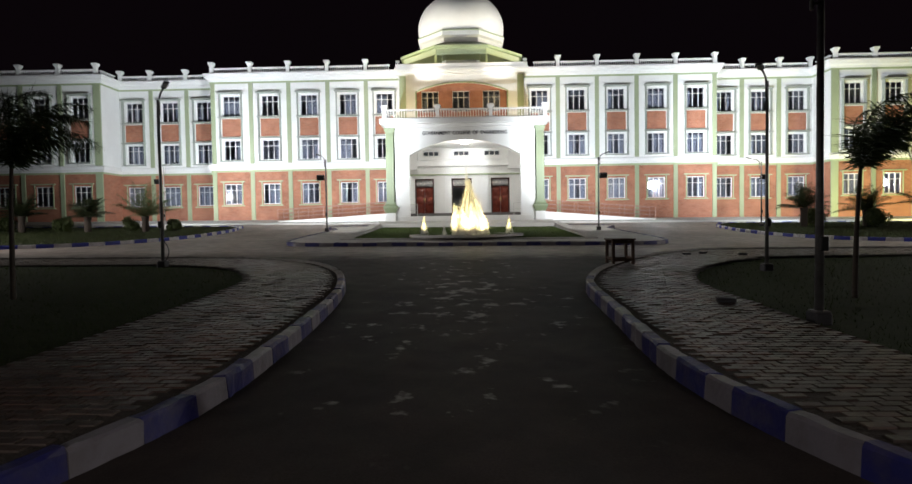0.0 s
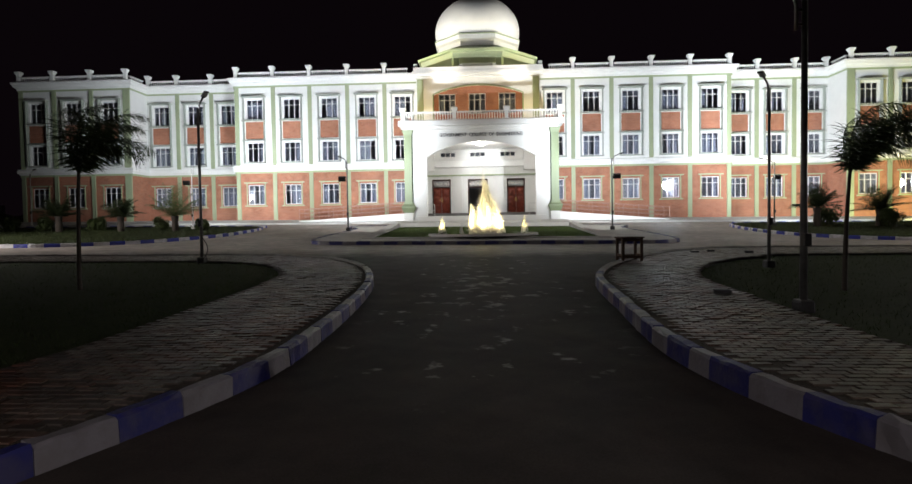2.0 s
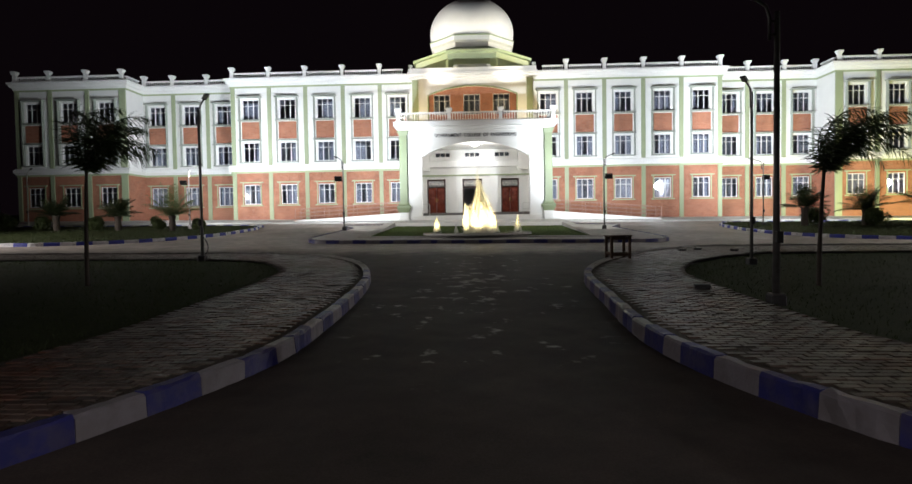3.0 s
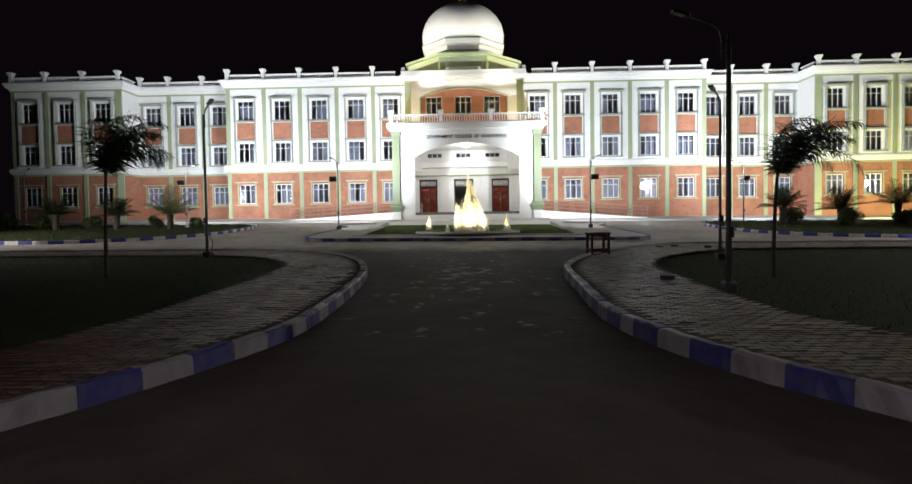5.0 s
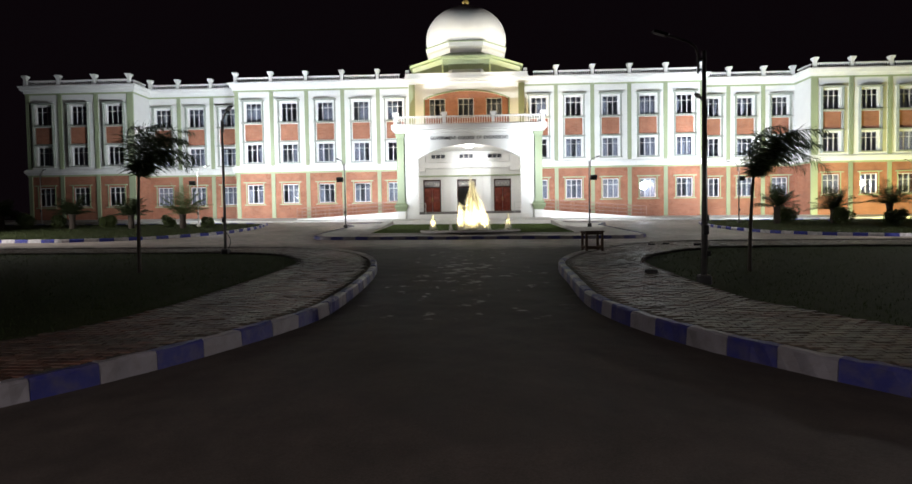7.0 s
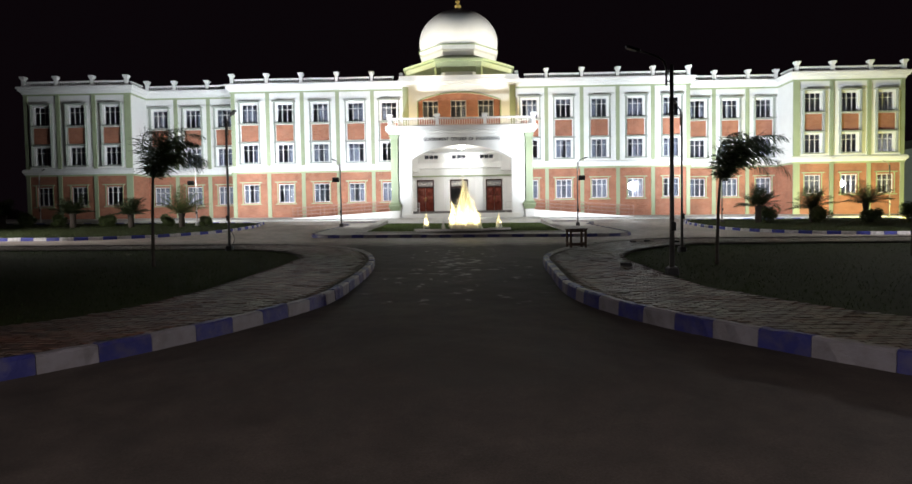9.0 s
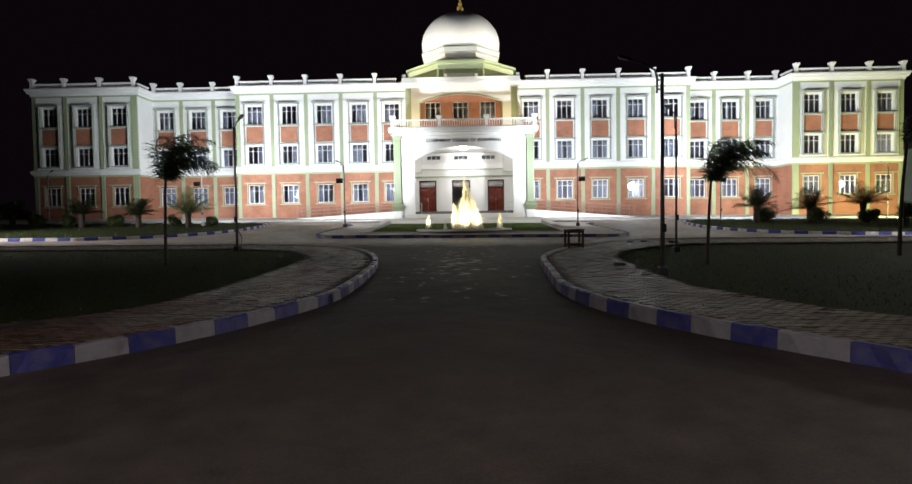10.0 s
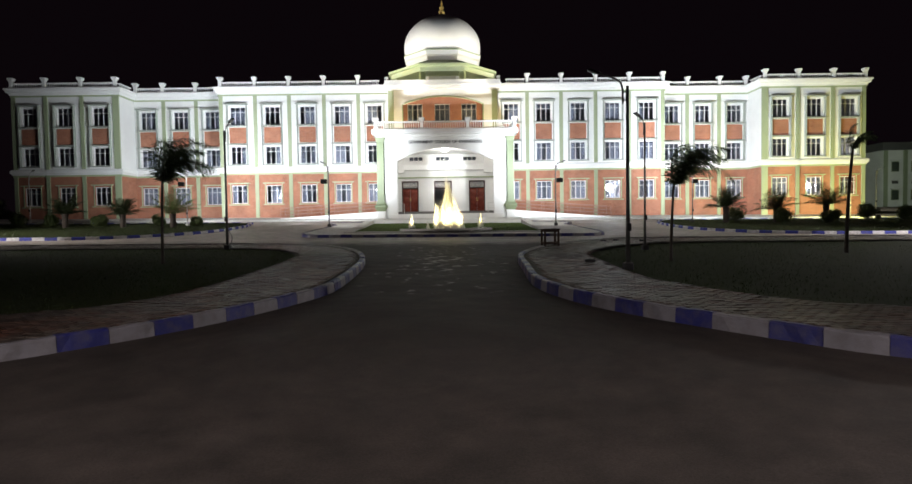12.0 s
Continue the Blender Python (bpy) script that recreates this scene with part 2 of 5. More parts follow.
def spray_material():
    m = bpy.data.materials.new("water_spray")
    m.use_nodes = True
    n, l = m.node_tree.nodes, m.node_tree.links
    n.remove(n["Principled BSDF"])
    dif, tra, cle = n.new("ShaderNodeBsdfDiffuse"), n.new("ShaderNodeBsdfTranslucent"), n.new("ShaderNodeBsdfTransparent")
    dif.inputs[0].default_value = tra.inputs[0].default_value = (0.95, 0.95, 0.92, 1)
    a, b = n.new("ShaderNodeMixShader"), n.new("ShaderNodeMixShader")
    a.inputs[0].default_value, b.inputs[0].default_value = 0.5, 0.3
    l.new(dif.outputs[0], a.inputs[1]), l.new(tra.outputs[0], a.inputs[2])
    l.new(a.outputs[0], b.inputs[1]), l.new(cle.outputs[0], b.inputs[2])
    l.new(b.outputs[0], n["Material Output"].inputs[0])
    return m


def glow(name, colour, strength):
    m = Mat(name, 0.4)
    m.colour((0.9, 0.9, 0.88))
    m.b.inputs["Emission Color"].default_value = (*colour, 1)
    m.b.inputs["Emission Strength"].default_value = strength
    return m.m


WHITE = painted("white_paint", (0.80, 0.80, 0.78), 0.90)
TRIM = painted("white_trim_paint", (0.82, 0.82, 0.80), 0.92, 0.45)
GREEN = painted("green_paint", (0.35, 0.40, 0.25), 0.85)
LEDGE = painted("grey_green_paint", (0.36, 0.39, 0.34), 0.8)
COLUMN_GREEN = painted("column_green_paint", (0.205, 0.25, 0.14), 0.85)
PALE_GREEN = painted("pale_green_paint", (0.36, 0.43, 0.26), 0.88)
BRICK = brick_material("brick_cladding", (0.44, 0.192, 0.122), (0.365, 0.150, 0.094), (0.40, 0.24, 0.175))
GLASS = tinted_glass()
FRAME = plain("white_window_frame", (0.72, 0.72, 0.72), 0.4, vary=0.9)
ROOM = painted("room_plaster", (0.42, 0.43, 0.46), 0.7)
CURTAIN = plain("curtain_cloth", (0.62, 0.64, 0.70), 0.9, vary=0.75, scale=3.0)
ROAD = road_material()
SOIL = soil_grass("dark_soil", (0.030, 0.026, 0.020), (0.060, 0.050, 0.036), 0.3)
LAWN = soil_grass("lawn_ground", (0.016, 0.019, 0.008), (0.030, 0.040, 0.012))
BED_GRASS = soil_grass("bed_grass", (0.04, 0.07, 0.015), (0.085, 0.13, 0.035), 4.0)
MORTAR = soil_grass("paver_bed", (0.040, 0.034, 0.029), (0.075, 0.064, 0.055), 6.0)
PALE_SLAB = plain("pale_concrete", (0.62, 0.61, 0.58), 0.8, vary=0.8, scale=1.3)
SLAB = plain("concrete_slab", (0.48, 0.465, 0.44), 0.8, vary=0.72, scale=1.3)
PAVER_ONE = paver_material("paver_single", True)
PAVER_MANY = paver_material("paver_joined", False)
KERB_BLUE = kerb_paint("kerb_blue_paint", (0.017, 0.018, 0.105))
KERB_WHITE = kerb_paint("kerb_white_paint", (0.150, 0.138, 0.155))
# Cleaner kerb paint, with the brighter light on the far kerbs in its colour.
FAR_BLUE = kerb_paint("fresh_lit_blue", (0.045, 0.055, 0.36))
FAR_WHITE = kerb_paint("fresh_lit_white", (0.66, 0.64, 0.66))
KERB_BARE = plain("kerb_concrete", (0.20, 0.185, 0.17), 0.85, vary=0.6)
POLE = plain("galvanised_steel", (0.17, 0.165, 0.16), 0.5, 0.6, vary=0.6)
POLE_PALE = plain("pale_steel", (0.62, 0.62, 0.60), 0.45, 0.2, vary=0.85)
BLACK = plain("black_metal", (0.02, 0.02, 0.02), 0.5, 0.2)
FLOOD_BLACK = plain("matt_black_housing", (0.006, 0.006, 0.006), 0.9)
LENS = plain("lamp_glass", (0.55, 0.55, 0.52), 0.2, vary=0.9)
GLOW = glow("lit_flood_glass", (0.95, 1.0, 0.97), 25.0)
GLOW_PORCH = glow("lit_porch_lamp", (1.0, 0.97, 0.9), 14.0)
GLOW_ROOM = glow("lit_room_lamp", (0.96, 1.0, 1.0), 220.0)
GOLD = plain("gold_finial", (0.80, 0.58, 0.18), 0.35, 0.35, vary=0.85)
DOOR = plain("varnished_wood", (0.20, 0.045, 0.030), 0.14, vary=0.5, scale=5.0, bump=0.3)
DOOR_DARK = plain("dark_door_frame", (0.05, 0.018, 0.012), 0.4, vary=0.6)
FRET = plain("fretwork", (0.80, 0.78, 0.75), 0.5)
STOOL_WOOD = plain("old_wood", (0.085, 0.045, 0.026), 0.7, vary=0.5, scale=6.0)
RAIL = plain("red_oxide_rail", (0.42, 0.24, 0.19), 0.4, 0.3, vary=0.8)
GRANITE = plain("grey_granite", (0.16, 0.15, 0.145), 0.35, vary=0.7, scale=20.0)
TRUNK = plain("palm_trunk", (0.055, 0.042, 0.032), 0.9, vary=0.5, scale=18.0, bump=0.8)
FROND = leaf_material("palm_leaf", (0.020, 0.028, 0.014), (0.045, 0.060, 0.026))
FROND_PALE = leaf_material("young_palm_leaf", (0.045, 0.062, 0.020), (0.10, 0.13, 0.045))
SHRUB = leaf_material("shrub_leaf", (0.035, 0.050, 0.016), (0.075, 0.10, 0.035))
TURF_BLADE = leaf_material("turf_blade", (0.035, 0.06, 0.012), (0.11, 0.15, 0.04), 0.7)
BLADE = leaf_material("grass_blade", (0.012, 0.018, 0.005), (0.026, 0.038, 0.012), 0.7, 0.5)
WATER = plain("pool_water", (0.03, 0.04, 0.05), 0.06, vary=0.8)
SPRAY = spray_material()
FOOTING = plain("dark_footing", (0.045, 0.044, 0.047), 0.85, vary=0.6)
COVER = leaf_material("ground_cover_leaf", (0.018, 0.026, 0.008), (0.045, 0.060, 0.020))
LETTER = plain("sign_letter", (0.10, 0.10, 0.105), 0.5)
FAR_WALL = painted("weathered_wall", (0.36, 0.40, 0.36), 0.75)
FAR_DARK = painted("weathered_roof", (0.05, 0.055, 0.05), 0.75)
FAR_GREEN = painted("weathered_green", (0.14, 0.18, 0.11), 0.8)

# ---------------------------------------------------------------- mesh helpers


def box(bm, x0, x1, y0, y1, z0, z1, bevel=0.0):
    v = [bm.verts.new((x, y, z)) for z in (z0, z1) for y in (y0, y1) for x in (x0, x1)]
    fs = [bm.faces.new([v[i] for i in q]) for q in ((0, 2, 3, 1), (4, 5, 7, 6), (0, 1, 5, 4), (2, 6, 7, 3), (0, 4, 6, 2), (1, 3, 7, 5))]
    if bevel:
        bmesh.ops.bevel(bm, geom=list({e for f in fs for e in f.edges}), offset=bevel, segments=1, affect="EDGES", profile=0.5)
    return bm


def boxes(*dims, bevel=0.0):
    bm = bmesh.new()
    for d in dims:
        box(bm, *d, bevel=bevel)
    return bm


def lathe(profile, steps=24, centre=(0, 0, 0), bm=None, turn=0.0):
    """A turned solid: profile of (radius, z) from the bottom up."""
    bm = bm or bmesh.new()
    rings = []
    for r, z in profile:
        rings.append([bm.verts.new((centre[0] + r * math.cos(turn + math.tau * i / steps), centre[1] + r * math.sin(turn + math.tau * i / steps), centre[2] + z)) for i in range(steps)])
    for a, b in zip(rings, rings[1:]):
        for i in range(steps):
            bm.faces.new((a[i], a[(i + 1) % steps], b[(i + 1) % steps], b[i]))
    bm.faces.new(rings[0][::-1]), bm.faces.new(rings[-1])
    return bm


def tube(points, radii, steps=8, bm=None):
    """A round bar through points."""
    bm = bm or bmesh.new()
    pts = [Vector(p) for p in points]
    radii = radii if isinstance(radii, (list, tuple)) else [radii] * len(pts)
    rings = []
    for i, (p, r) in enumerate(zip(pts, radii)):
        d = (pts[min(i + 1, len(pts) - 1)] - pts[max(i - 1, 0)]).normalized()
        side = d.cross(Vector((0, 0, 1)) if abs(d.z) < 0.9 else Vector((1, 0, 0))).normalized()
        up = side.cross(d)
        rings.append([bm.verts.new(p + (side * math.cos(math.tau * k / steps) + up * math.sin(math.tau * k / steps)) * r) for k in range(steps)])
    for a, b in zip(rings, rings[1:]):
        for k in range(steps):
            bm.faces.new((a[k], a[(k + 1) % steps], b[(k + 1) % steps], b[k]))
    bm.faces.new(rings[0][::-1]), bm.faces.new(rings[-1])
    return bm


def mesh_of(name, bm, material, smooth=False):
    bmesh.ops.recalc_face_normals(bm, faces=bm.faces)
    me = bpy.data.meshes.new(name)
    bm.to_mesh(me)
    bm.free()
    for m in material if isinstance(material, (list, tuple)) else (material,):
        me.materials.append(m)
    if smooth:
        for p in me.polygons:
            p.use_smooth = True
    return me


def under(ob, parent):
    ob.parent = parent
    return ob


def part(name, bm, material, parent, label="", smooth=False, at=(0, 0, 0)):
    """Links a bmesh as one mesh object under a thing or a part, in the parent's own space."""
    ob = new(name, mesh_of(name, bm, material, smooth))
    ob.parent, ob.location = parent, at
    return tagged(ob, label)


def thing(name, label, category, at=(0, 0, 0), group="", turn=0.0):
    ob = new(name)
    ob.empty_display_size = 0.2
    ob.matrix_world = pose(*at, 0, 0, turn)
    return tagged(ob, label, category, group)


def spline(points, step=0.25):
    """Even points along a smooth line through the given ones."""
    p = [np.array(q, float) for q in points]
    p = [2 * p[0] - p[1]] + p + [2 * p[-1] - p[-2]]
    out = []
    for a, b, c, d in zip(p, p[1:], p[2:], p[3:]):
        n = max(2, int(np.linalg.norm(c - b) / step))
        for i in range(n):
            t = i / n
            out.append(0.5 * (2 * b + (c - a) * t + (2 * a - 5 * b + 4 * c - d) * t * t + (3 * b - a - 3 * c + d) * t ** 3))
    out.append(p[-2])
    return np.array(out)


def resample(line, step):
    seg = np.linalg.norm(np.diff(line, axis=0), axis=1)
    s = np.concatenate([[0], np.cumsum(seg)])
    n = max(2, int(round(s[-1] / step)))
    u = np.linspace(0, s[-1], n + 1)
    return np.stack([np.interp(u, s, line[:, k]) for k in range(2)], 1), s[-1]


def normals(line):
    d = np.gradient(line, axis=0)
    d /= np.linalg.norm(d, axis=1)[:, None]
    return np.stack([-d[:, 1], d[:, 0]], 1)


def inside(poly, x, y):
    px, py = poly[:, 0], poly[:, 1]
    qx, qy = np.roll(px, -1), np.roll(py, -1)
    cross = ((py > y) != (qy > y)) & (x < (qx - px) * (y - py) / (qy - py + 1e-12) + px)
    return bool(cross.sum() % 2)


# ---------------------------------------------------------------- ground
def ground_sheet():
    xs = [-1500, -400, -120, -60] + [i * 1.0 for i in range(-45, 46)] + [60, 120, 400, 1500]
    ys = [-1500, -400, -120, -60, -40] + [i * 1.0 for i in range(-30, 61)] + [80, 150, 400, 1500]
    bm = bmesh.new()
    grid = [[bm.verts.new((x, y, ground_z(x, y))) for x in xs] for y in ys]
    for j in range(len(ys) - 1):
        for i in range(len(xs) - 1):
            f = bm.faces.new((grid[j][i], grid[j][i + 1], grid[j + 1][i + 1], grid[j + 1][i]))
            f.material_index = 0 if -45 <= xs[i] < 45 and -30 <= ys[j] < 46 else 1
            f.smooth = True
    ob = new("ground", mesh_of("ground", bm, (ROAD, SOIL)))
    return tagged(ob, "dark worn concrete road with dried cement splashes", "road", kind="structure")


ground = ground_sheet()

KERB_W, KERB_H = 0.16, 0.16
KERB_TALL = {"west": 0.19, "east": 0.215}


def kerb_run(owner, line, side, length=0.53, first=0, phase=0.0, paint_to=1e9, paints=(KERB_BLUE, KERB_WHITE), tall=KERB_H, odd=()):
    """A row of kerb blocks along a line; side +1 lays them to the left of the line's way. odd: (block counted from the phase, its length)."""
    dense, total = resample(line, 0.06)
    s = np.linspace(0, total, len(dense))
    nrm = normals(dense) * side
    before = math.ceil(phase / length)
    odd = dict(odd)
    start = phase - sum(odd.get(i - before, length) for i in range(before))
    k = 0
    while start < total:
        size = odd.get(k - before, length)
        a, b = max(0, start), min(total, start + size)
        if b - a > 0.05:
            n = max(2, int((b - a) / 0.13) + 1)
            u = np.linspace(a + 0.003, b - 0.003, n)
            px, py = np.interp(u, s, dense[:, 0]), np.interp(u, s, dense[:, 1])
            nx, ny = np.interp(u, s, nrm[:, 0]), np.interp(u, s, nrm[:, 1])
            bm = bmesh.new()
            prof = ((0.0, -0.05), (0.012, tall - 0.025), (0.034, tall), (KERB_W - 0.02, tall - 0.002), (KERB_W, tall - 0.02), (KERB_W, -0.05))
            lift = random.uniform(-0.008, 0.006)
            rings = []
            for x, y, ex, ey in zip(px, py, nx, ny):
                z = ground_z(x, y) + lift
                worn = [(o + random.gauss(0, 0.005), h + random.gauss(0, 0.005)) for o, h in prof]
                rings.append([bm.verts.new((x + ex * o, y + ey * o, z + h)) for o, h in worn])
            for r0, r1 in zip(rings, rings[1:]):
                for i in range(len(prof) - 1):
                    bm.faces.new((r0[i], r1[i], r1[i + 1], r0[i + 1]))
            bm.faces.new(rings[0]), bm.faces.new(rings[-1][::-1])
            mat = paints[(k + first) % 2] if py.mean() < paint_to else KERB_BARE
            part("kerb_block", bm, mat, owner)
        start += size
        k += 1


def flat_strip(a, b, h, name, material, owner=None):
    bm = bmesh.new()
    va = [bm.verts.new((x, y, ground_z(x, y) + h)) for x, y in a]
    vb = [bm.verts.new((x, y, ground_z(x, y) + h)) for x, y in b]
    for i in range(len(va) - 1):
        bm.faces.new((va[i], va[i + 1], vb[i + 1], vb[i]))
    ob = new(name, mesh_of(name, bm, material))
    ob.parent = owner
    return ob


def filled(outline, h, name, material, skirt=0.2):
    """A flat bed inside an outline, with a skirt down into the ground."""
    bm = bmesh.new()
    top = [bm.verts.new((x, y, ground_z(x, y) + h)) for x, y in outline]
    low = [bm.verts.new((x, y, ground_z(x, y) - skirt)) for x, y in outline]
    es = [bm.edges.new((top[i], top[(i + 1) % len(top)])) for i in range(len(top))]
    bmesh.ops.triangle_fill(bm, use_beauty=True, edges=es)
    for i in range(len(top)):
        j = (i + 1) % len(top)
        bm.faces.new((top[i], low[i], low[j], top[j]))
    return new(name, mesh_of(name, bm, material))


SIDES = {
    "west": dict(
        kerb=[(-34, -2.6), (-20, -2.6), (-13, -2.6), (-10, -2.45), (-7.4, -1.95), (-5.0, -0.75), (-4.05, 0.14), (-3.28, 1.2), (-2.62, 2.5), (-2.08, 4.2), (-2.01, 6.0), (-2.08, 8.2), (-2.26, 10.2), (-2.6, 11.9), (-3.1, 13.4), (-4.1, 15.1), (-5.6, 16.2), (-7.5, 16.75), (-11, 16.8), (-34, 16.4)],
        lawn=[(-34, 0.2), (-20, 0.2), (-13, 0.2), (-10.2, 0.3), (-7.9, 0.8), (-6.3, 1.5), (-5.66, 1.86), (-5.2, 2.2), (-4.75, 3.0), (-4.5, 4.3), (-4.4, 5.6), (-4.43, 7.6), (-4.45, 9.2), (-4.55, 10.6), (-4.75, 11.7), (-5.5, 13.2), (-6.4, 14.1), (-7.8, 14.6), (-11, 14.8), (-34, 14.2)],
        side=1, phase_at=(-2.08, 4.16), first=1, odd=((0, 0.44),)),
    "east": dict(
        kerb=[(34, -2.6), (20, -2.6), (13, -2.6), (10, -2.45), (7.4, -1.95), (5.0, -0.6), (4.1, 0.35), (3.24, 1.5), (2.54, 2.7), (2.08, 4.15), (1.96, 5.6), (2.10, 7.8), (2.26, 10.2), (2.55, 11.6), (3.15, 13.2), (4.1, 14.9), (5.2, 16.4), (6.8, 17.8), (11, 18.8), (34, 19.0)],
        lawn=[(34, 0.3), (20, 0.3), (13, 0.35), (10.2, 0.5), (7.9, 1.0), (6.4, 1.7), (5.73, 2.03), (5.1, 2.97), (4.72, 3.85), (4.35, 4.95), (4.32, 6.0), (4.37, 7.6), (4.42, 9.1), (4.55, 10.6), (4.95, 11.9), (5.6, 13.1), (6.6, 14.35), (8.0, 15.4), (11.1, 16.2), (34, 16.7)],
        side=-1, phase_at=(2.20, 3.66), first=0, odd=((1, 0.36), (-7, 0.70), (-8, 0.58), (-9, 0.60))),
}
PAVE_H = {"west": 0.145, "east": 0.165}
for name, d in SIDES.items():
    line = spline(d["kerb"], 0.2)
    lawn_line = spline(d["lawn"], 0.2)
    seg = np.linalg.norm(np.diff(line, axis=0), axis=1)
    s = np.concatenate([[0], np.cumsum(seg)])
    near = s[np.argmin(np.linalg.norm(line - np.array(d["phase_at"]), axis=1))]
    owner = tagged(new("kerb_" + name), "concrete kerb painted in blue and white blocks", "kerb", kind="structure")
    blocks_before = math.ceil(near / 0.53)
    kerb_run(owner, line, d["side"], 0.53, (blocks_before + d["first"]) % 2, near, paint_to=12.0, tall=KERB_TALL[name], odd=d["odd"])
    # pair both lines control point by control point
    def paired(pts, per=14):
        q = [np.array(v, float) for v in pts]
        q = [2 * q[0] - q[1]] + q + [2 * q[-1] - q[-2]]
        out = []
        for e, f, g, h in zip(q, q[1:], q[2:], q[3:]):
            for i in range(per):
                t = i / per
                out.append(0.5 * (2 * f + (g - e) * t + (2 * e - 5 * f + 4 * g - h) * t * t + (3 * f - e - 3 * g + h) * t ** 3))
        out.append(q[-2])
        return np.array(out)
    ka, la = paired(d["kerb"]), paired(d["lawn"])
    ka = ka + normals(ka) * d["side"] * (KERB_W - 0.01)
    pave = flat_strip(ka, la, PAVE_H[name], "pavement_" + name, MORTAR)
    tagged(pave, "uneven brick-paved footpath bedded in dark mortar", "pavement", kind="structure")
    kb = ka + normals(ka) * d["side"] * 0.10
    d["pave"], d["strip"], d["lawn_line"] = pave, np.concatenate([kb, la[::-1]]), la
    far_x = -40 if name == "west" else 40
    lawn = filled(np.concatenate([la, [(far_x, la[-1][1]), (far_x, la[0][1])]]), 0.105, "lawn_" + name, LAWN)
    tagged(lawn, "dark patchy lawn edged by the paved footpath", "lawn", kind="structure")
    d["lawn_poly"] = np.concatenate([la, [(far_x, la[-1][1]), (far_x, la[0][1])]])

# far lawns before the building, with kerbs
FAR = {
    "west": ([(-45, 21.9), (-22.7, 22.0), (-18.6, 22.4), (-16.2, 23.9), (-14.7, 26.4), (-14.1, 29.5), (-14.3, 34.0), (-15.2, 36.6), (-18.0, 37.6), (-45, 37.9)], 1),
    "east": ([(45, 22.7), (23, 22.9), (19.0, 23.5), (16.6, 25.0), (15.5, 27.3), (15.2, 30.5), (15.8, 35.0), (17.0, 37.2), (20.0, 38.2), (45, 38.5)], -1),
}
for name, (pts, side) in FAR.items():
    line = spline(pts, 0.3)
    owner = tagged(new("kerb_far_" + name), "blue and white painted kerb round a planted lawn", "kerb", kind="structure")
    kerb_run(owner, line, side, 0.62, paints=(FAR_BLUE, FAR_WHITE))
    bed = filled(line + normals(line) * side * (KERB_W - 0.02), 0.12, "lawn_far_" + name, LAWN)
    tagged(bed, "planted lawn with dark ground cover", "lawn", kind="structure")
    FAR[name] = (line, side)

# centre island before the porch
island_line = spline([(-2.0, 22.75), (4.0, 22.75), (7.0, 22.75), (8.3, 23.2), (8.8, 24.6), (8.8, 28.0), (8.6, 33.0), (8.2, 36.6), (-7.6, 36.6), (-7.8, 33.0), (-8.0, 28.0), (-7.9, 24.6), (-7.4, 23.2), (-6.2, 22.75), (-2.0, 22.75)], 0.25)
owner = tagged(new("kerb_island"), "blue and white painted kerb round the fountain island", "kerb", kind="structure")
# the darker near paint also stands in for the shade on this kerb face
kerb_run(owner, island_line, 1, 0.60, 0, 0.3)
island = filled(island_line + normals(island_line) * (KERB_W - 0.02), 0.13, "pavement_island", SLAB)
tagged(island, "grey concrete island paving round the fountain bed", "pavement", kind="structure")


def slab_field(name, x0, x1, y0, y1, h, label):
    bm = bmesh.new()
    xs = np.linspace(x0, x1, 40)
    ys = np.linspace(y0, y1, 5)
    g = [[bm.verts.new((x, y, ground_z(x, y) + h)) for x in xs] for y in ys]
    low = [bm.verts.new((x, y0, ground_z(x, y0) - 0.1)) for x in xs]
    for j in range(len(ys) - 1):
        for i in range(len(xs) - 1):
            bm.faces.new((g[j][i], g[j][i + 1], g[j + 1][i + 1], g[j + 1][i]))
    for i in range(len(xs) - 1):
        bm.faces.new((low[i], low[i + 1], g[0][i + 1], g[0][i]))
    return tagged(new(name, mesh_of(name, bm, SLAB)), label, "pavement", kind="structure")


slab_field("pavement_building", -46, 46, 41.2, 45.6, 0.12, "pale concrete apron along the foot of the building")

# ---------------------------------------------------------------- the college building
XC = -0.15
Y_MID, Y_LINK, Y_WING, Y_PORCH = 45.6, 47.5, 45.1, 40.0
Z_BAND0, Z_BAND1, Z_CORN0, Z_CORN1 = 6.27, 6.78, 13.48, 14.12
Z_WIN = {1: (3.46, 5.14), 2: (7.08, 8.74), 3: (10.66, 12.36)}
WIN_W = 1.40
building = thing("college_building", "three-storey white and brick college building with green pilasters and dome, floodlit", "building", (0, 45.6, 1.6))
B0 = Vector((0, 45.6, 1.6))


def bpart(name, bm, material, label="", smooth=False, parent=None):
    """A part of the building given in world coordinates."""
    bmesh.ops.translate(bm, verts=bm.verts, vec=-B0)
    return part(name, bm, material, building, label, smooth)


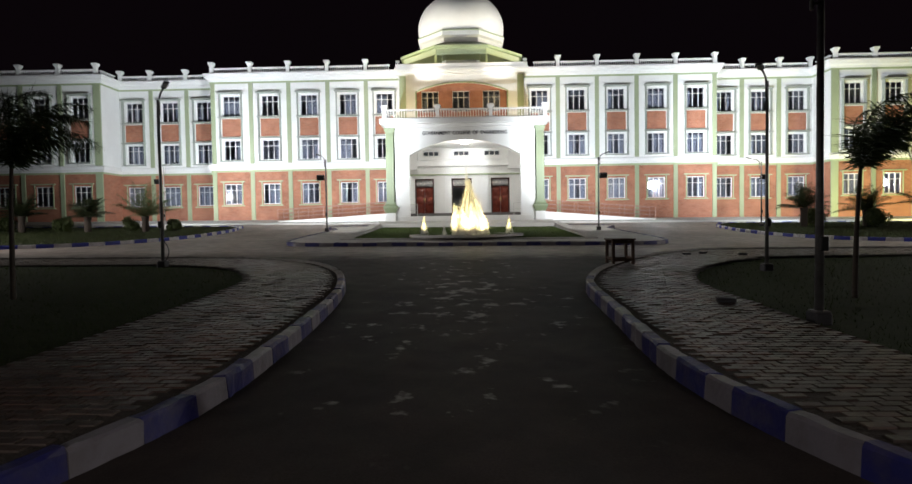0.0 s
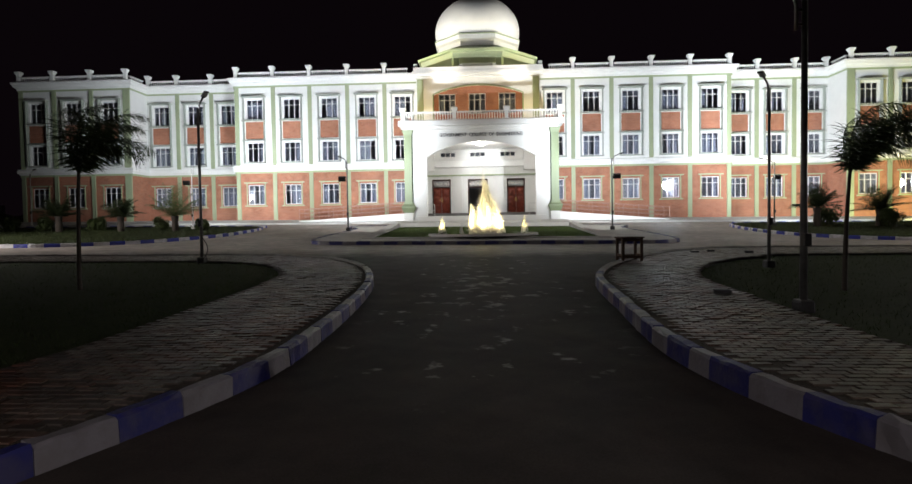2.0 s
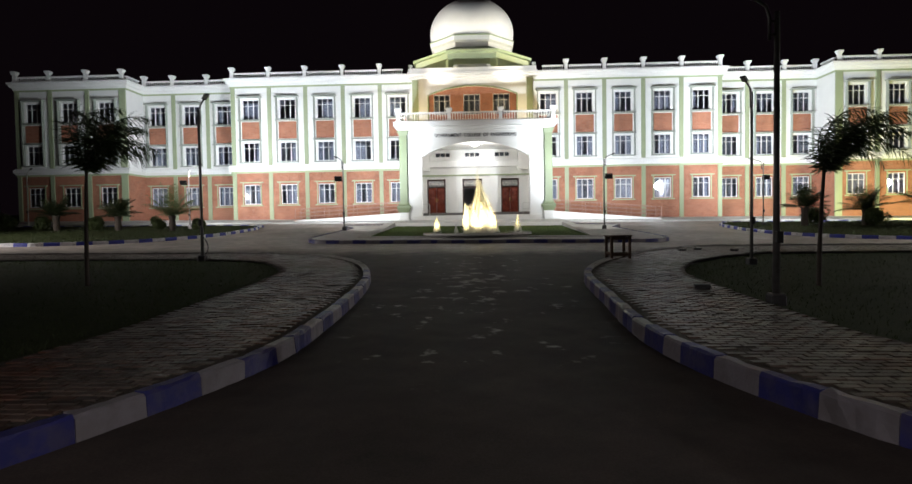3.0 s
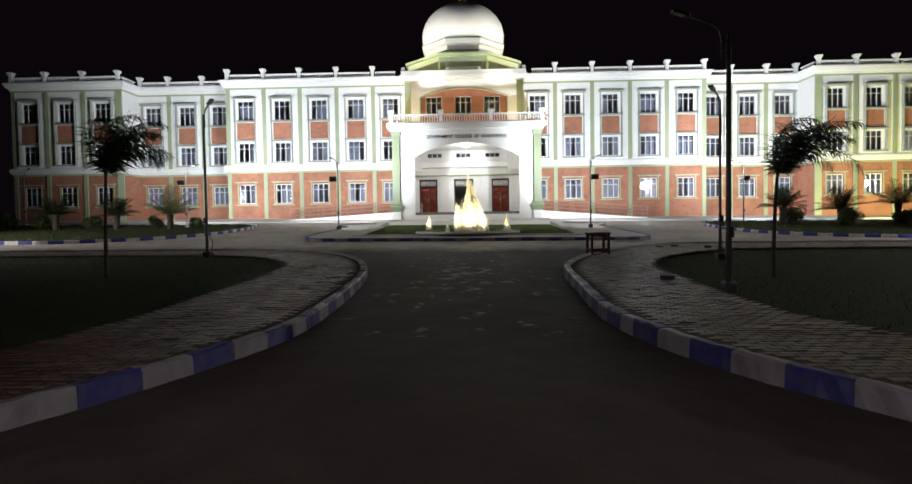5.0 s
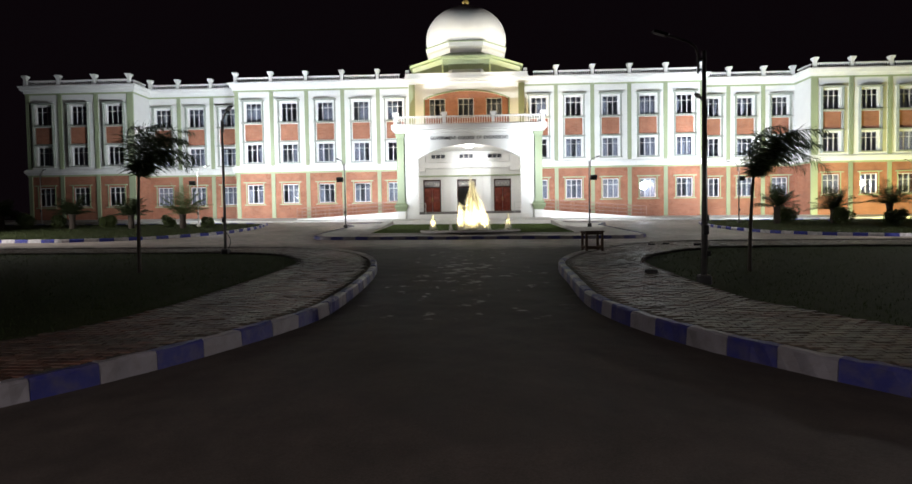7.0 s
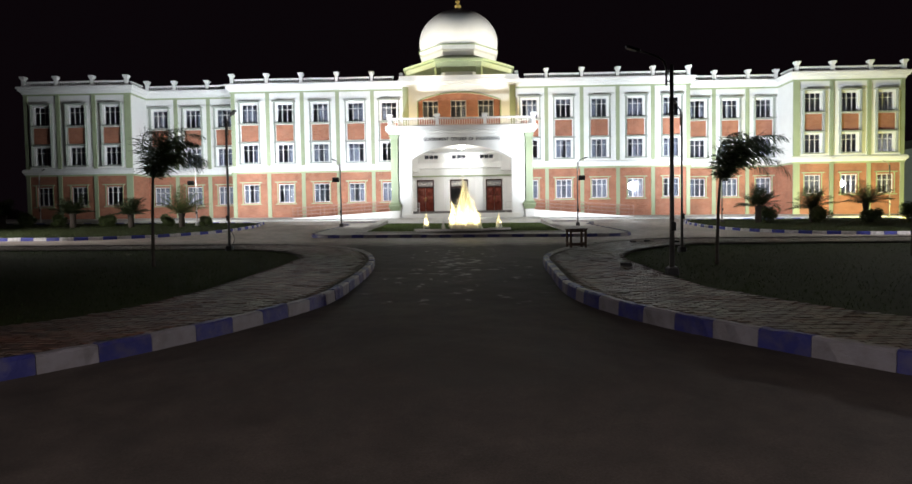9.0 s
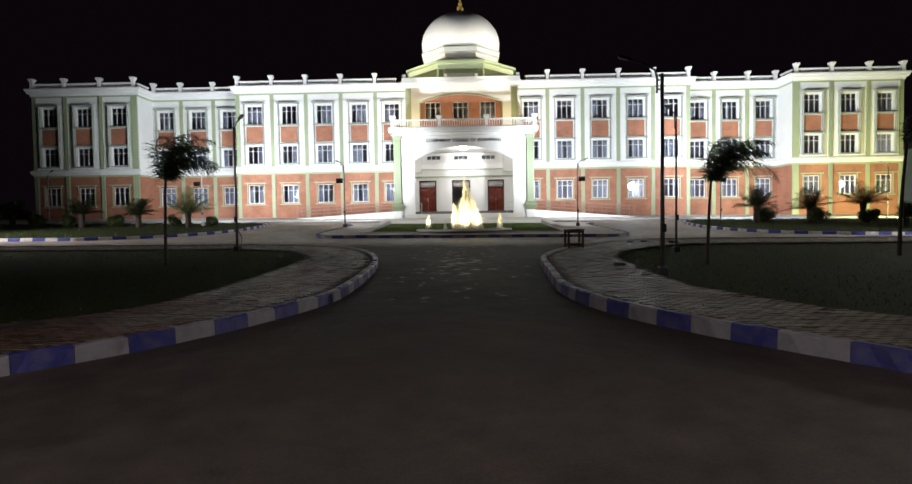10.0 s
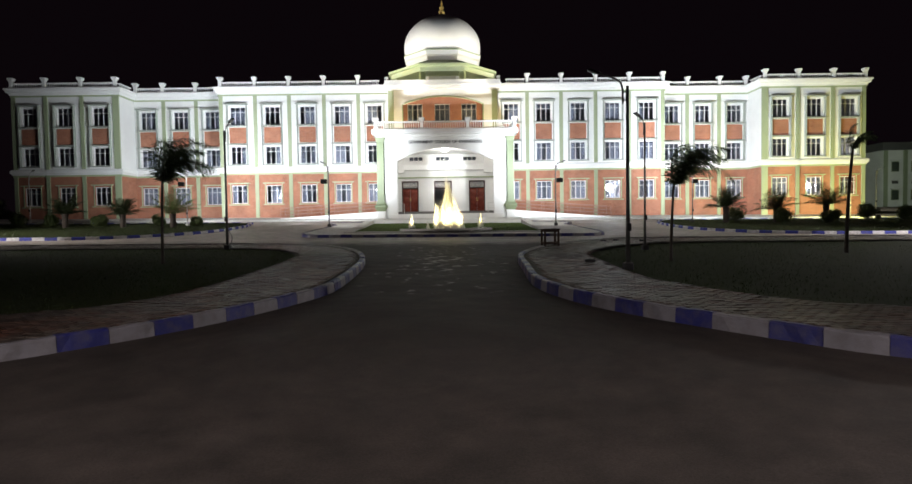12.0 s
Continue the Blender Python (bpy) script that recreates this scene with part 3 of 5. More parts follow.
def pierced(x0, x1, z0, z1, y, holes, depth=0.25):
    """A wall facing -y with openings right through it."""
    bm = bmesh.new()
    xs = sorted({x0, x1, *(h[0] for h in holes), *(h[1] for h in holes)})
    zs = sorted({z0, z1, *(h[2] for h in holes), *(h[3] for h in holes)})
    hole = lambda x, z: any(a < x < b and c < z < d for a, b, c, d in holes)
    for yy in (y, y + depth):
        for xa, xb in zip(xs, xs[1:]):
            for za, zb in zip(zs, zs[1:]):
                if not hole((xa + xb) / 2, (za + zb) / 2):
                    bm.faces.new([bm.verts.new(p) for p in ((xa, yy, za), (xb, yy, za), (xb, yy, zb), (xa, yy, zb))])
    for p, q in (((x0, z0), (x0, z1)), ((x1, z0), (x1, z1)), ((x0, z0), (x1, z0)), ((x0, z1), (x1, z1))):
        bm.faces.new([bm.verts.new(v) for v in ((p[0], y, p[1]), (q[0], y, q[1]), (q[0], y + depth, q[1]), (p[0], y + depth, p[1]))])
    for a, b, c, d in holes:
        for p, q in (((a, c), (a, d)), ((b, d), (b, c)), ((a, d), (b, d)), ((b, c), (a, c))):
            bm.faces.new([bm.verts.new(v) for v in ((p[0], y, p[1]), (q[0], y, q[1]), (q[0], y + depth, q[1]), (p[0], y + depth, p[1]))])
    bmesh.ops.remove_doubles(bm, verts=bm.verts, dist=0.0005)
    return bm


def window_frame_mesh(w, h, name):
    """A three-light casement frame with a transom, in one piece."""
    t, m = 0.06, 0.032
    lights = []
    for k in (-1, 0, 1):
        xa = k * w / 3 - w / 6 + (t if k < 0 else m)
        xb = k * w / 3 + w / 6 - (t if k > 0 else m)
        lights += [(xa, xb, t, h * 0.68), (xa, xb, h * 0.68 + 0.05, h - t)]
    return mesh_of(name, pierced(-w / 2, w / 2, 0, h, -0.035, lights, 0.07), FRAME)


def pane_mesh(w, h, name):
    return mesh_of(name, boxes((-w / 2, w / 2, -0.004, 0.004, 0, h)), GLASS)


def curtain_mesh(w, h):
    bm = bmesh.new()
    n = 12
    top = [bm.verts.new((w * (i / n - 0.5), 0.03 * math.sin(i * 2.2), h)) for i in range(n + 1)]
    low = [bm.verts.new((w * (i / n - 0.5), 0.03 * math.sin(i * 2.2 + 0.4), 0)) for i in range(n + 1)]
    for i in range(n):
        bm.faces.new((low[i], low[i + 1], top[i + 1], top[i]))
    return mesh_of("curtain", bm, CURTAIN)


FRAMES = {k: window_frame_mesh(WIN_W, z1 - z0, "window") for k, (z0, z1) in Z_WIN.items()}
PANES = {k: (pane_mesh(WIN_W / 3 - 0.075, (z1 - z0) * 0.68 - 0.065, "pane"), pane_mesh(WIN_W / 3 - 0.075, (z1 - z0) * 0.32 - 0.12, "pane")) for k, (z0, z1) in Z_WIN.items()}
CURTAINS = curtain_mesh(WIN_W * 0.30, 1.45)
chance = random.Random(5)


def add_window(x, y, floor):
    z0, z1 = Z_WIN[floor]
    h = z1 - z0
    win = new("window", FRAMES[floor])
    win.parent, win.location = building, (x - B0.x, y + 0.13 - B0.y, z0 - B0.z)
    for k in (-1, 0, 1):
        for me, z in ((PANES[floor][0], 0.065), (PANES[floor][1], h * 0.68 + 0.055)):
            pane = new("pane", me)
            pane.parent, pane.location = win, (k * WIN_W / 3, 0.0, z)
        if chance.random() < (0.75 if floor == 1 else 0.5):
            c = new("curtain", CURTAINS)
            c.parent, c.location = win, (k * WIN_W / 3, 0.35, 0.05)


def pilaster(x, y, w, z0, z1, d=0.12, material=GREEN):
    bpart("pilaster", boxes((x - w / 2, x + w / 2, y - d, y + 0.02, z0, z1)), material, "green-painted pilaster")


def upper_surround(x, y):
    """Projecting white fins and ledges that tie the two upper windows together."""
    m, d = 0.92, 0.34
    bm = bmesh.new()
    for s in (-1, 1):
        xa, xb = sorted((x + s * m, x + s * (m - 0.06)))
        box(bm, xa, xb, y - d + 0.06, y + 0.01, 7.0, 12.5)
    for z, t, over in ((6.96, 0.07, 0.03), (8.84, 0.08, 0.05), (10.52, 0.08, 0.05), (12.5, 0.09, 0.10)):
        box(bm, x - m - over, x + m + over, y - d - over * 0.6, y + 0.01, z, z + t)
    bpart("window_surround", bm, LEDGE, "projecting grey-green window fins and ledges")
    bpart("brick_panel", boxes((x - 0.76, x + 0.76, y - 0.05, y + 0.02, 9.02, 10.46), bevel=0.008), BRICK, "red brick spandrel panel")


def lower_surround(x, y):
    bm = boxes((x - 0.98, x + 0.98, y - 0.20, y + 0.01, 5.28, 5.37), (x - 0.94, x + 0.94, y - 0.16, y + 0.01, 3.30, 3.39),
               (x - 0.82, x - 0.74, y - 0.06, y + 0.01, 3.39, 5.28), (x + 0.74, x + 0.82, y - 0.06, y + 0.01, 3.39, 5.28))
    bpart("window_surround", bm, PALE_GREEN, "pale green sill and lintel")


def pedestal(x, y):
    w = 0.19
    bm = lathe([(w * 1.25, 0), (w * 1.25, 0.10), (w * 1.0, 0.12), (w * 1.0, 0.58), (w * 1.25, 0.66), (w * 1.75, 0.80), (w * 1.8, 0.90), (w * 1.5, 0.93)], 4, (x, y, 14.12), turn=math.pi / 4)
    bmesh.ops.scale(bm, verts=bm.verts, vec=(0.98, 0.98, 1), space=Matrix.Translation((-x, -y, 0)))
    bpart("pedestal", bm, TRIM, "flared parapet pedestal")


def baluster_profile(h):
    return [(0.035, 0.06), (0.05, 0.14), (0.022, 0.24), (0.045, h - 0.10)]


BALUSTER = {h: mesh_of("baluster", lathe(baluster_profile(h), 6), TRIM) for h in (0.46, 0.66)}


def balustrade(p, q, z, h=0.46, step=0.165, single=False):
    """Rail, foot and turned balusters from p to q."""
    p, q = Vector((*p, z)), Vector((*q, z))
    d = (q - p)
    n = max(2, int(d.length / step))
    along = d.normalized()
    side = Vector((-along.y, along.x, 0))
    def bar(z0, z1, w):
        bm = bmesh.new()
        vs = [bm.verts.new(e + side * k * w / 2 + Vector((0, 0, zz))) for zz in (z0, z1) for e in (p, q) for k in (-1, 1)]
        for f in ((0, 1, 3, 2), (4, 6, 7, 5), (0, 4, 5, 1), (2, 3, 7, 6), (0, 2, 6, 4), (1, 5, 7, 3)):
            bm.faces.new([vs[i] for i in f])
        return bm
    bpart("handrail", bar(h - 0.09, h, 0.22), TRIM)
    bpart("rail_foot", bar(0.0, 0.06, 0.2), TRIM)
    places = [p + d * ((i + 0.5) / n) for i in range(n)]
    if single:
        for c in places:
            ob = new("baluster", BALUSTER[h])
            ob.parent, ob.location = building, c - B0
    else:
        bm = bmesh.new()
        for c in places:
            lathe(baluster_profile(h), 6, c, bm)
        tagged(bpart("baluster_row", bm, TRIM), kind="stuff")


def corniced(line, name="cornice"):
    """Stepped cornice and storey band along a run of wall faces, given as (x, y) in order, walls behind to +y."""
    for prof, nm, lab in (((((0.0, Z_CORN0), (0.10, Z_CORN0), (0.14, Z_CORN0 + 0.16), (0.30, Z_CORN0 + 0.26), (0.34, Z_CORN0 + 0.44), (0.42, Z_CORN0 + 0.50), (0.42, Z_CORN1), (0.0, Z_CORN1))), "cornice", "white stepped cornice"),
                          ((((0.0, Z_BAND0), (0.10, Z_BAND0), (0.16, Z_BAND0 + 0.12), (0.24, Z_BAND0 + 0.2), (0.24, Z_BAND1 - 0.1), (0.14, Z_BAND1), (0.0, Z_BAND1))), "storey_band", "white moulded storey band"),
                          ((((0.0, Z_BAND0 - 0.16), (0.07, Z_BAND0 - 0.16), (0.07, Z_BAND0), (0.0, Z_BAND0))), "band_strip", "pale green strip under the band"),
                          ((((0.0, Z_CORN0 - 0.14), (0.06, Z_CORN0 - 0.14), (0.06, Z_CORN0), (0.0, Z_CORN0))), "frieze_strip", "pale green strip under the cornice")):
        bm = bmesh.new()
        pts = [Vector((x, y, 0)) for x, y in line]
        rings = []
        for i, p in enumerate(pts):
            ds = []
            if i > 0:
                ds.append((pts[i] - pts[i - 1]).normalized())
            if i < len(pts) - 1:
                ds.append((pts[i + 1] - pts[i]).normalized())
            ns = [Vector((d.y, -d.x, 0)) for d in ds]
            m = ns[0] if len(ns) == 1 else (ns[0] + ns[1]) / (1 + ns[0].dot(ns[1]))
            rings.append([bm.verts.new(p + m * o + Vector((0, 0, z))) for o, z in prof])
        for a, b in zip(rings, rings[1:]):
            for i in range(len(prof)):
                j = (i + 1) % len(prof)
                bm.faces.new((a[i], b[i], b[j], a[j]))
        bm.faces.new(rings[0]), bm.faces.new(rings[-1][::-1])
        bpart(nm, bm, TRIM if "strip" not in nm else PALE_GREEN, lab)


def drawn_curtains(x, y, z):
    """Pale curtains drawn right across a window, close behind the glass."""
    for k in (-1, 0, 1):
        c = new("curtain", CURTAINS)
        c.parent, c.location = building, (x + k * WIN_W / 3 - B0.x, y + 0.22 - B0.y, z + 0.05 - B0.z)
        c.scale = (1.06, 0.6, 1.0)


MID_WIN, LINK_WIN, WING_WIN = (6.32, 9.33, 12.52, 15.75, 18.93), (22.05, 25.03, 28.12), (31.15, 34.35, 37.5)
MID_PIL, LINK_PIL, WING_PIL = (7.8, 10.95, 14.15, 17.27, 20.4), (23.52, 26.6), (32.75, 36.0, 38.9)
X_MID, X_LINK, X_END = 20.62, 29.4, 39.1


def front(x0, x1, y, centres, name):
    hole = lambda c, f: (c - WIN_W / 2, c + WIN_W / 2, *Z_WIN[f])
    bpart("wall_" + name, pierced(x0, x1, 0.9, 6.40, y, [hole(c, 1) for c in centres]), BRICK, "red brick ground-floor wall")
    bpart("wall_" + name, pierced(x0, x1, 6.40, 14.05, y, [hole(c, f) for c in centres for f in (2, 3)]), WHITE, "white-painted upper wall")
    for c in centres:
        for f in (1, 2, 3):
            add_window(c, y, f)
        upper_surround(c, y)
        lower_surround(c, y)


for s in (-1, 1):
    xs = lambda v: XC + s * v
    order = lambda a, b: tuple(sorted((xs(a), xs(b))))
    front(*order(5.05, X_MID), Y_MID, [xs(v) for v in MID_WIN], "central")
    front(*order(X_MID - 0.25, X_LINK), Y_LINK, [xs(v) for v in LINK_WIN], "link")
    front(*order(X_LINK, X_END), Y_WING, [xs(v) for v in WING_WIN], "wing")
    # returns between the planes and the closed ends
    for x, y0, y1 in ((X_MID, Y_MID + 0.25, Y_LINK), (X_LINK, Y_WING + 0.25, Y_LINK), (X_END, Y_WING + 0.25, 58.0)):
        xa, xb = sorted((xs(x), xs(x - 0.25 if x != X_LINK else x + 0.25)))
        bpart("return_wall", boxes((xa, xb, y0, y1, 0.9, 6.40)), BRICK)
        bpart("return_wall", boxes((xa, xb, y0, y1, 6.40, 14.05)), WHITE)
    for group, y, w in ((MID_PIL, Y_MID, 0.32), (LINK_PIL, Y_LINK, 0.32), (WING_PIL, Y_WING, 0.32), ((X_LINK + 0.28,), Y_WING, 0.56)):
        for v in group:
            pilaster(xs(v), y, w, 1.3, Z_BAND0 - 0.16)
            pilaster(xs(v), y, w, Z_BAND1, Z_CORN0 - 0.14)
    run = [(5.05, Y_MID), (X_MID, Y_MID), (X_MID, Y_LINK), (X_LINK, Y_LINK), (X_LINK, Y_WING), (X_END, Y_WING), (X_END, 58.0)]
    run = [(xs(x), y) for x, y in run]
    corniced(run if s > 0 else run[::-1])
    # parapet
    yo = -0.12
    line = [(v, Y_MID + yo) for v in MID_PIL]
    for a, b in zip([(5.6, Y_MID + yo)] + line, line):
        balustrade((xs(a[0] + 0.22), a[1]), (xs(b[0] - 0.22), b[1]), 14.12, single=True)
    link = [(v, Y_LINK + yo) for v in LINK_PIL] + [(X_LINK - 0.25, Y_LINK + yo)]
    for a, b in zip([(X_MID, Y_LINK + yo)] + link, link):
        balustrade((xs(a[0] + 0.22), a[1]), (xs(b[0] - 0.22), b[1]), 14.12)
    balustrade((xs(X_LINK + 0.1), Y_LINK - 0.4), (xs(X_LINK + 0.1), Y_WING + 0.2), 14.12)
    wing = [(X_LINK + 0.25, Y_WING + yo), (32.75, Y_WING + yo), (36.0, Y_WING + yo), (38.95, Y_WING + yo)]
    for a, b in zip(wing, wing[1:]):
        balustrade((xs(a[0] + 0.22), a[1]), (xs(b[0] - 0.22), b[1]), 14.12)
    for x, y in line + link + wing:
        pedestal(xs(x), y)
bpart("roof", boxes((XC - X_END + 0.3, XC + X_END - 0.3, 47.9, 58.0, 13.95, 14.05), (XC - X_MID + 0.3, XC + X_MID - 0.3, 45.9, 47.9, 13.95, 14.05), (XC - X_END + 0.3, XC - X_LINK - 0.3, 45.4, 47.9, 13.95, 14.05), (XC + X_LINK + 0.3, XC + X_END - 0.3, 45.4, 47.9, 13.95, 14.05)), SLAB, "flat concrete roof")
bpart("back_wall", boxes((XC - X_END, XC + X_END, 58.0, 58.25, 0.9, 14.05)), WHITE)
bpart("inner_wall", boxes((XC - X_END + 0.3, XC - 5.3, 50.2, 50.35, 0.9, 13.9), (XC + 5.3, XC + X_END - 0.3, 50.2, 50.35, 0.9, 13.9)), ROOM, "grey corridor wall inside")
for z in (1.9, 6.45, 10.1):
    for s in (-1, 1):
        xa, xb = sorted((XC + s * 5.3, XC + s * (X_END - 0.3)))
        bpart("floor_slab", boxes((xa, xb, 47.8, 50.2, z, z + 0.15)), ROOM)

drawn_curtains(XC - LINK_WIN[2], Y_LINK, Z_WIN[1][0])

# ---------------------------------------------------------------- dome block
for xa, xb in ((XC - 5.05, XC - 3.68), (XC + 3.68, XC + 5.05)):
    bpart("wall_dome_block", boxes((xa, xb, 45.1, 45.9, 6.0, 14.05)), WHITE, "white upper wall of the central bay")


def arch_fill(x0, x1, z_spring, z_crown, z_top, y0, y1, steps=28):
    """The wall over a segmental arch between x0 and x1."""
    bm = bmesh.new()
    c, half, rise = (x0 + x1) / 2, (x1 - x0) / 2, z_crown - z_spring
    r = (half * half + rise * rise) / (2 * rise)
    low = []
    for i in range(steps + 1):
        x = x0 + (x1 - x0) * i / steps
        low.append((x, z_crown - r + math.sqrt(max(0, r * r - (x - c) ** 2))))
    for y in (y0, y1):
        for (xa, za), (xb, zb) in zip(low, low[1:]):
            bm.faces.new([bm.verts.new(v) for v in ((xa, y, za), (xb, y, zb), (xb, y, z_top), (xa, y, z_top))])
    for (xa, za), (xb, zb) in zip(low, low[1:]):
        bm.faces.new([bm.verts.new(v) for v in ((xa, y0, za), (xb, y0, zb), (xb, y1, zb), (xa, y1, za))])
    bmesh.ops.remove_doubles(bm, verts=bm.verts, dist=0.0005)
    return bm, low


over, curve = arch_fill(XC - 3.68, XC + 3.68, 12.26, 12.98, 14.05, 45.1, 45.9)
bpart("wall_dome_block", over, WHITE, "white wall over the arched recess")
top_windows = [XC + v for v in (-2.56, -0.06, 2.4)]
holes = [(c - WIN_W / 2, c + WIN_W / 2, *Z_WIN[3]) for c in top_windows]
bpart("wall_arched_recess", pierced(XC - 3.7, XC + 3.7, 8.0, 13.1, 45.42, holes), BRICK, "red brick wall in the arched recess")
for c in top_windows:
    add_window(c, 45.42, 3)
rim = [(x, 45.06, z) for x, z in [(XC - 3.68, 9.0)] + curve + [(XC + 3.68, 9.0)]]
bpart("arch_rim", tube(rim, 0.06, 6), PALE_GREEN, "pale green arch moulding")
for s in (-1, 1):
    pilaster(XC + s * 4.74, 45.1, 0.5, 8.4, 13.5, 0.14)
bpart("cornice", boxes((XC - 5.28, XC + 5.28, 44.86, 45.9, 13.62, 13.86), (XC - 5.36, XC + 5.36, 44.74, 45.9, 13.86, 14.12), (XC - 5.28, XC + 5.28, 44.82, 45.9, 14.12, 14.44), bevel=0.02), TRIM, "white cornice over the arched recess")
bpart("side_wall", boxes((XC - 5.05, XC - 4.8, 45.9, 58, 6.4, 14.05), (XC + 4.8, XC + 5.05, 45.9, 58, 6.4, 14.05)), WHITE)
bpart("roof", boxes((XC - 4.8, XC + 4.8, 45.9, 58, 13.9, 14.05)), SLAB)
bpart("inner_wall", boxes((XC - 4.8, XC + 4.8, 49.0, 49.2, 6.4, 13.9)), ROOM)
bpart("floor_slab", boxes((XC - 4.8, XC + 4.8, 45.95, 49.0, 9.9, 10.05)), ROOM)

DX, DY = XC, 51.0
OCT = math.pi / 8
oct_r = lambda a: a / math.cos(OCT)
bpart("lantern_base", lathe([(oct_r(4.9), 14.06), (oct_r(4.9), 14.5)], 8, (DX, DY, 0), turn=OCT), WHITE)
for i in range(8):
    a = OCT + i * math.pi / 4
    x, y = DX + oct_r(4.55) * math.cos(a), DY + oct_r(4.55) * math.sin(a)
    bpart("lantern_post", lathe([(0.34, 14.5), (0.34, 15.7)], 4, (x, y, 0), turn=a), GREEN, "green lantern post")
bpart("lantern_core", lathe([(oct_r(3.2), 14.5), (oct_r(3.2), 15.8)], 8, (DX, DY, 0), turn=OCT), ROOM)
bpart("eave", lathe([(oct_r(3.0), 15.52), (oct_r(4.95), 15.52), (oct_r(5.0), 15.62), (oct_r(5.05), 15.95)], 8, (DX, DY, 0), turn=OCT), GREEN, "green octagonal eave")
bpart("eave_roof", lathe([(oct_r(5.05), 15.95), (oct_r(5.28), 15.97), (oct_r(5.28), 16.18), (oct_r(5.1), 16.24), (oct_r(3.5), 16.95)], 8, (DX, DY, 0), turn=OCT), PALE_GREEN, "pale green octagonal eave edge and roof")
bpart("drum", lathe([(oct_r(3.45), 16.8), (oct_r(3.5), 17.35), (oct_r(3.72), 17.5), (oct_r(3.76), 17.86)], 8, (DX, DY, 0), turn=OCT), WHITE, "white octagonal drum")
bpart("drum_rim", lathe([(oct_r(3.78), 17.84), (oct_r(3.82), 17.9), (oct_r(3.7), 17.98)], 8, (DX, DY, 0), turn=OCT), PALE_GREEN, "pale green drum rim")
dome = [(3.55, 17.9)] + [(3.86 * math.cos(a), 19.05 + 3.12 * math.sin(a)) for a in np.linspace(-0.32, 1.46, 22)] + [(0.1, 22.2)]
bpart("dome_shell", lathe(dome, 56, (DX, DY, 0)), WHITE, "smooth white onion dome", True)
bpart("dome_cap", lathe([(1.35, 21.98), (0.9, 22.16), (0.45, 22.32), (0.22, 22.5), (0.1, 22.52)], 24, (DX, DY, 0)), POLE, "grey lotus cap on the dome", True)
bpart("finial", lathe([(0.20, 22.5), (0.30, 22.62), (0.34, 22.78), (0.16, 22.95), (0.10, 23.0), (0.22, 23.12), (0.22, 23.22), (0.08, 23.36), (0.06, 23.45), (0.12, 23.55), (0.05, 23.75), (0.01, 24.1)], 16, (DX, DY, 0)), GOLD, "gilded finial", True)

for s in (-1, 1):
    fx = XC + s * 5.1
    bpart("roof_floodlight", boxes((fx - 0.16, fx + 0.16, 44.95, 45.09, 14.56, 14.76), (fx - 0.04, fx + 0.04, 45.0, 45.06, 14.43, 14.56), bevel=0.01), POLE_PALE, "small pale roof floodlight on a bracket")

# ---------------------------------------------------------------- porch
PX = 0.03
arch, acurve = arch_fill(PX - 3.98, PX + 3.98, 6.52, 7.62, 8.5, Y_PORCH, Y_PORCH + 0.4)
bpart("porch_arch", arch, WHITE, "white segmental porch arch")
bpart("porch_pier", boxes((PX - 5.05, PX - 4.0, Y_PORCH, Y_PORCH + 0.4, 1.3, 8.5)), WHITE, "white porch pier")
bpart("porch_pier", boxes((PX + 4.0, PX + 5.05, Y_PORCH, Y_PORCH + 0.4, 1.3, 8.5)), WHITE, "white porch pier")
bpart("porch_side", boxes((PX - 5.05, PX - 4.75, Y_PORCH + 0.4, 45.6, 6.6, 8.5), (PX - 5.05, PX - 4.75, 44.6, 45.6, 1.3, 6.6)), WHITE)
bpart("porch_side", boxes((PX + 4.75, PX + 5.05, Y_PORCH + 0.4, 45.6, 6.6, 8.5), (PX + 4.75, PX + 5.05, 44.6, 45.6, 1.3, 6.6)), WHITE)
bpart("porch_roof", boxes((PX - 5.6, PX + 5.6, 39.75, 45.08, 8.5, 8.72), (PX - 6.0, PX + 6.0, 39.4, 45.08, 8.72, 9.10), bevel=0.03), TRIM, "white porch roof slab with moulded edge")
bpart("porch_ceiling", boxes((PX - 4.75, PX + 4.75, Y_PORCH + 0.4, 45.5, 7.75, 7.9)), WHITE)
for s in (-1, 1):
    cx = PX + s * 5.36
    bpart("porch_column", boxes((cx - 0.28, cx + 0.28, 39.75, 40.5, 2.9, 8.1)), COLUMN_GREEN, "pale green porch column")
    bpart("column_capital", lathe([(0.40, 8.1), (0.44, 8.2), (0.54, 8.36), (0.58, 8.5)], 4, (cx, 40.12, 0), turn=math.pi / 4), COLUMN_GREEN)
    bpart("column_base", lathe([(0.52, 2.42), (0.58, 2.56), (0.70, 2.74), (0.73, 2.80), (0.73, 2.90), (0.58, 2.98), (0.50, 3.12), (0.42, 3.3)], 4, (cx, 40.12, 0), turn=math.pi / 4), COLUMN_GREEN, "flared pale green column base")
    bpart("column_plinth", boxes((cx - 0.36, cx + 0.36, 39.68, 40.56, 1.2, 2.42), bevel=0.02), WHITE, "white column plinth")
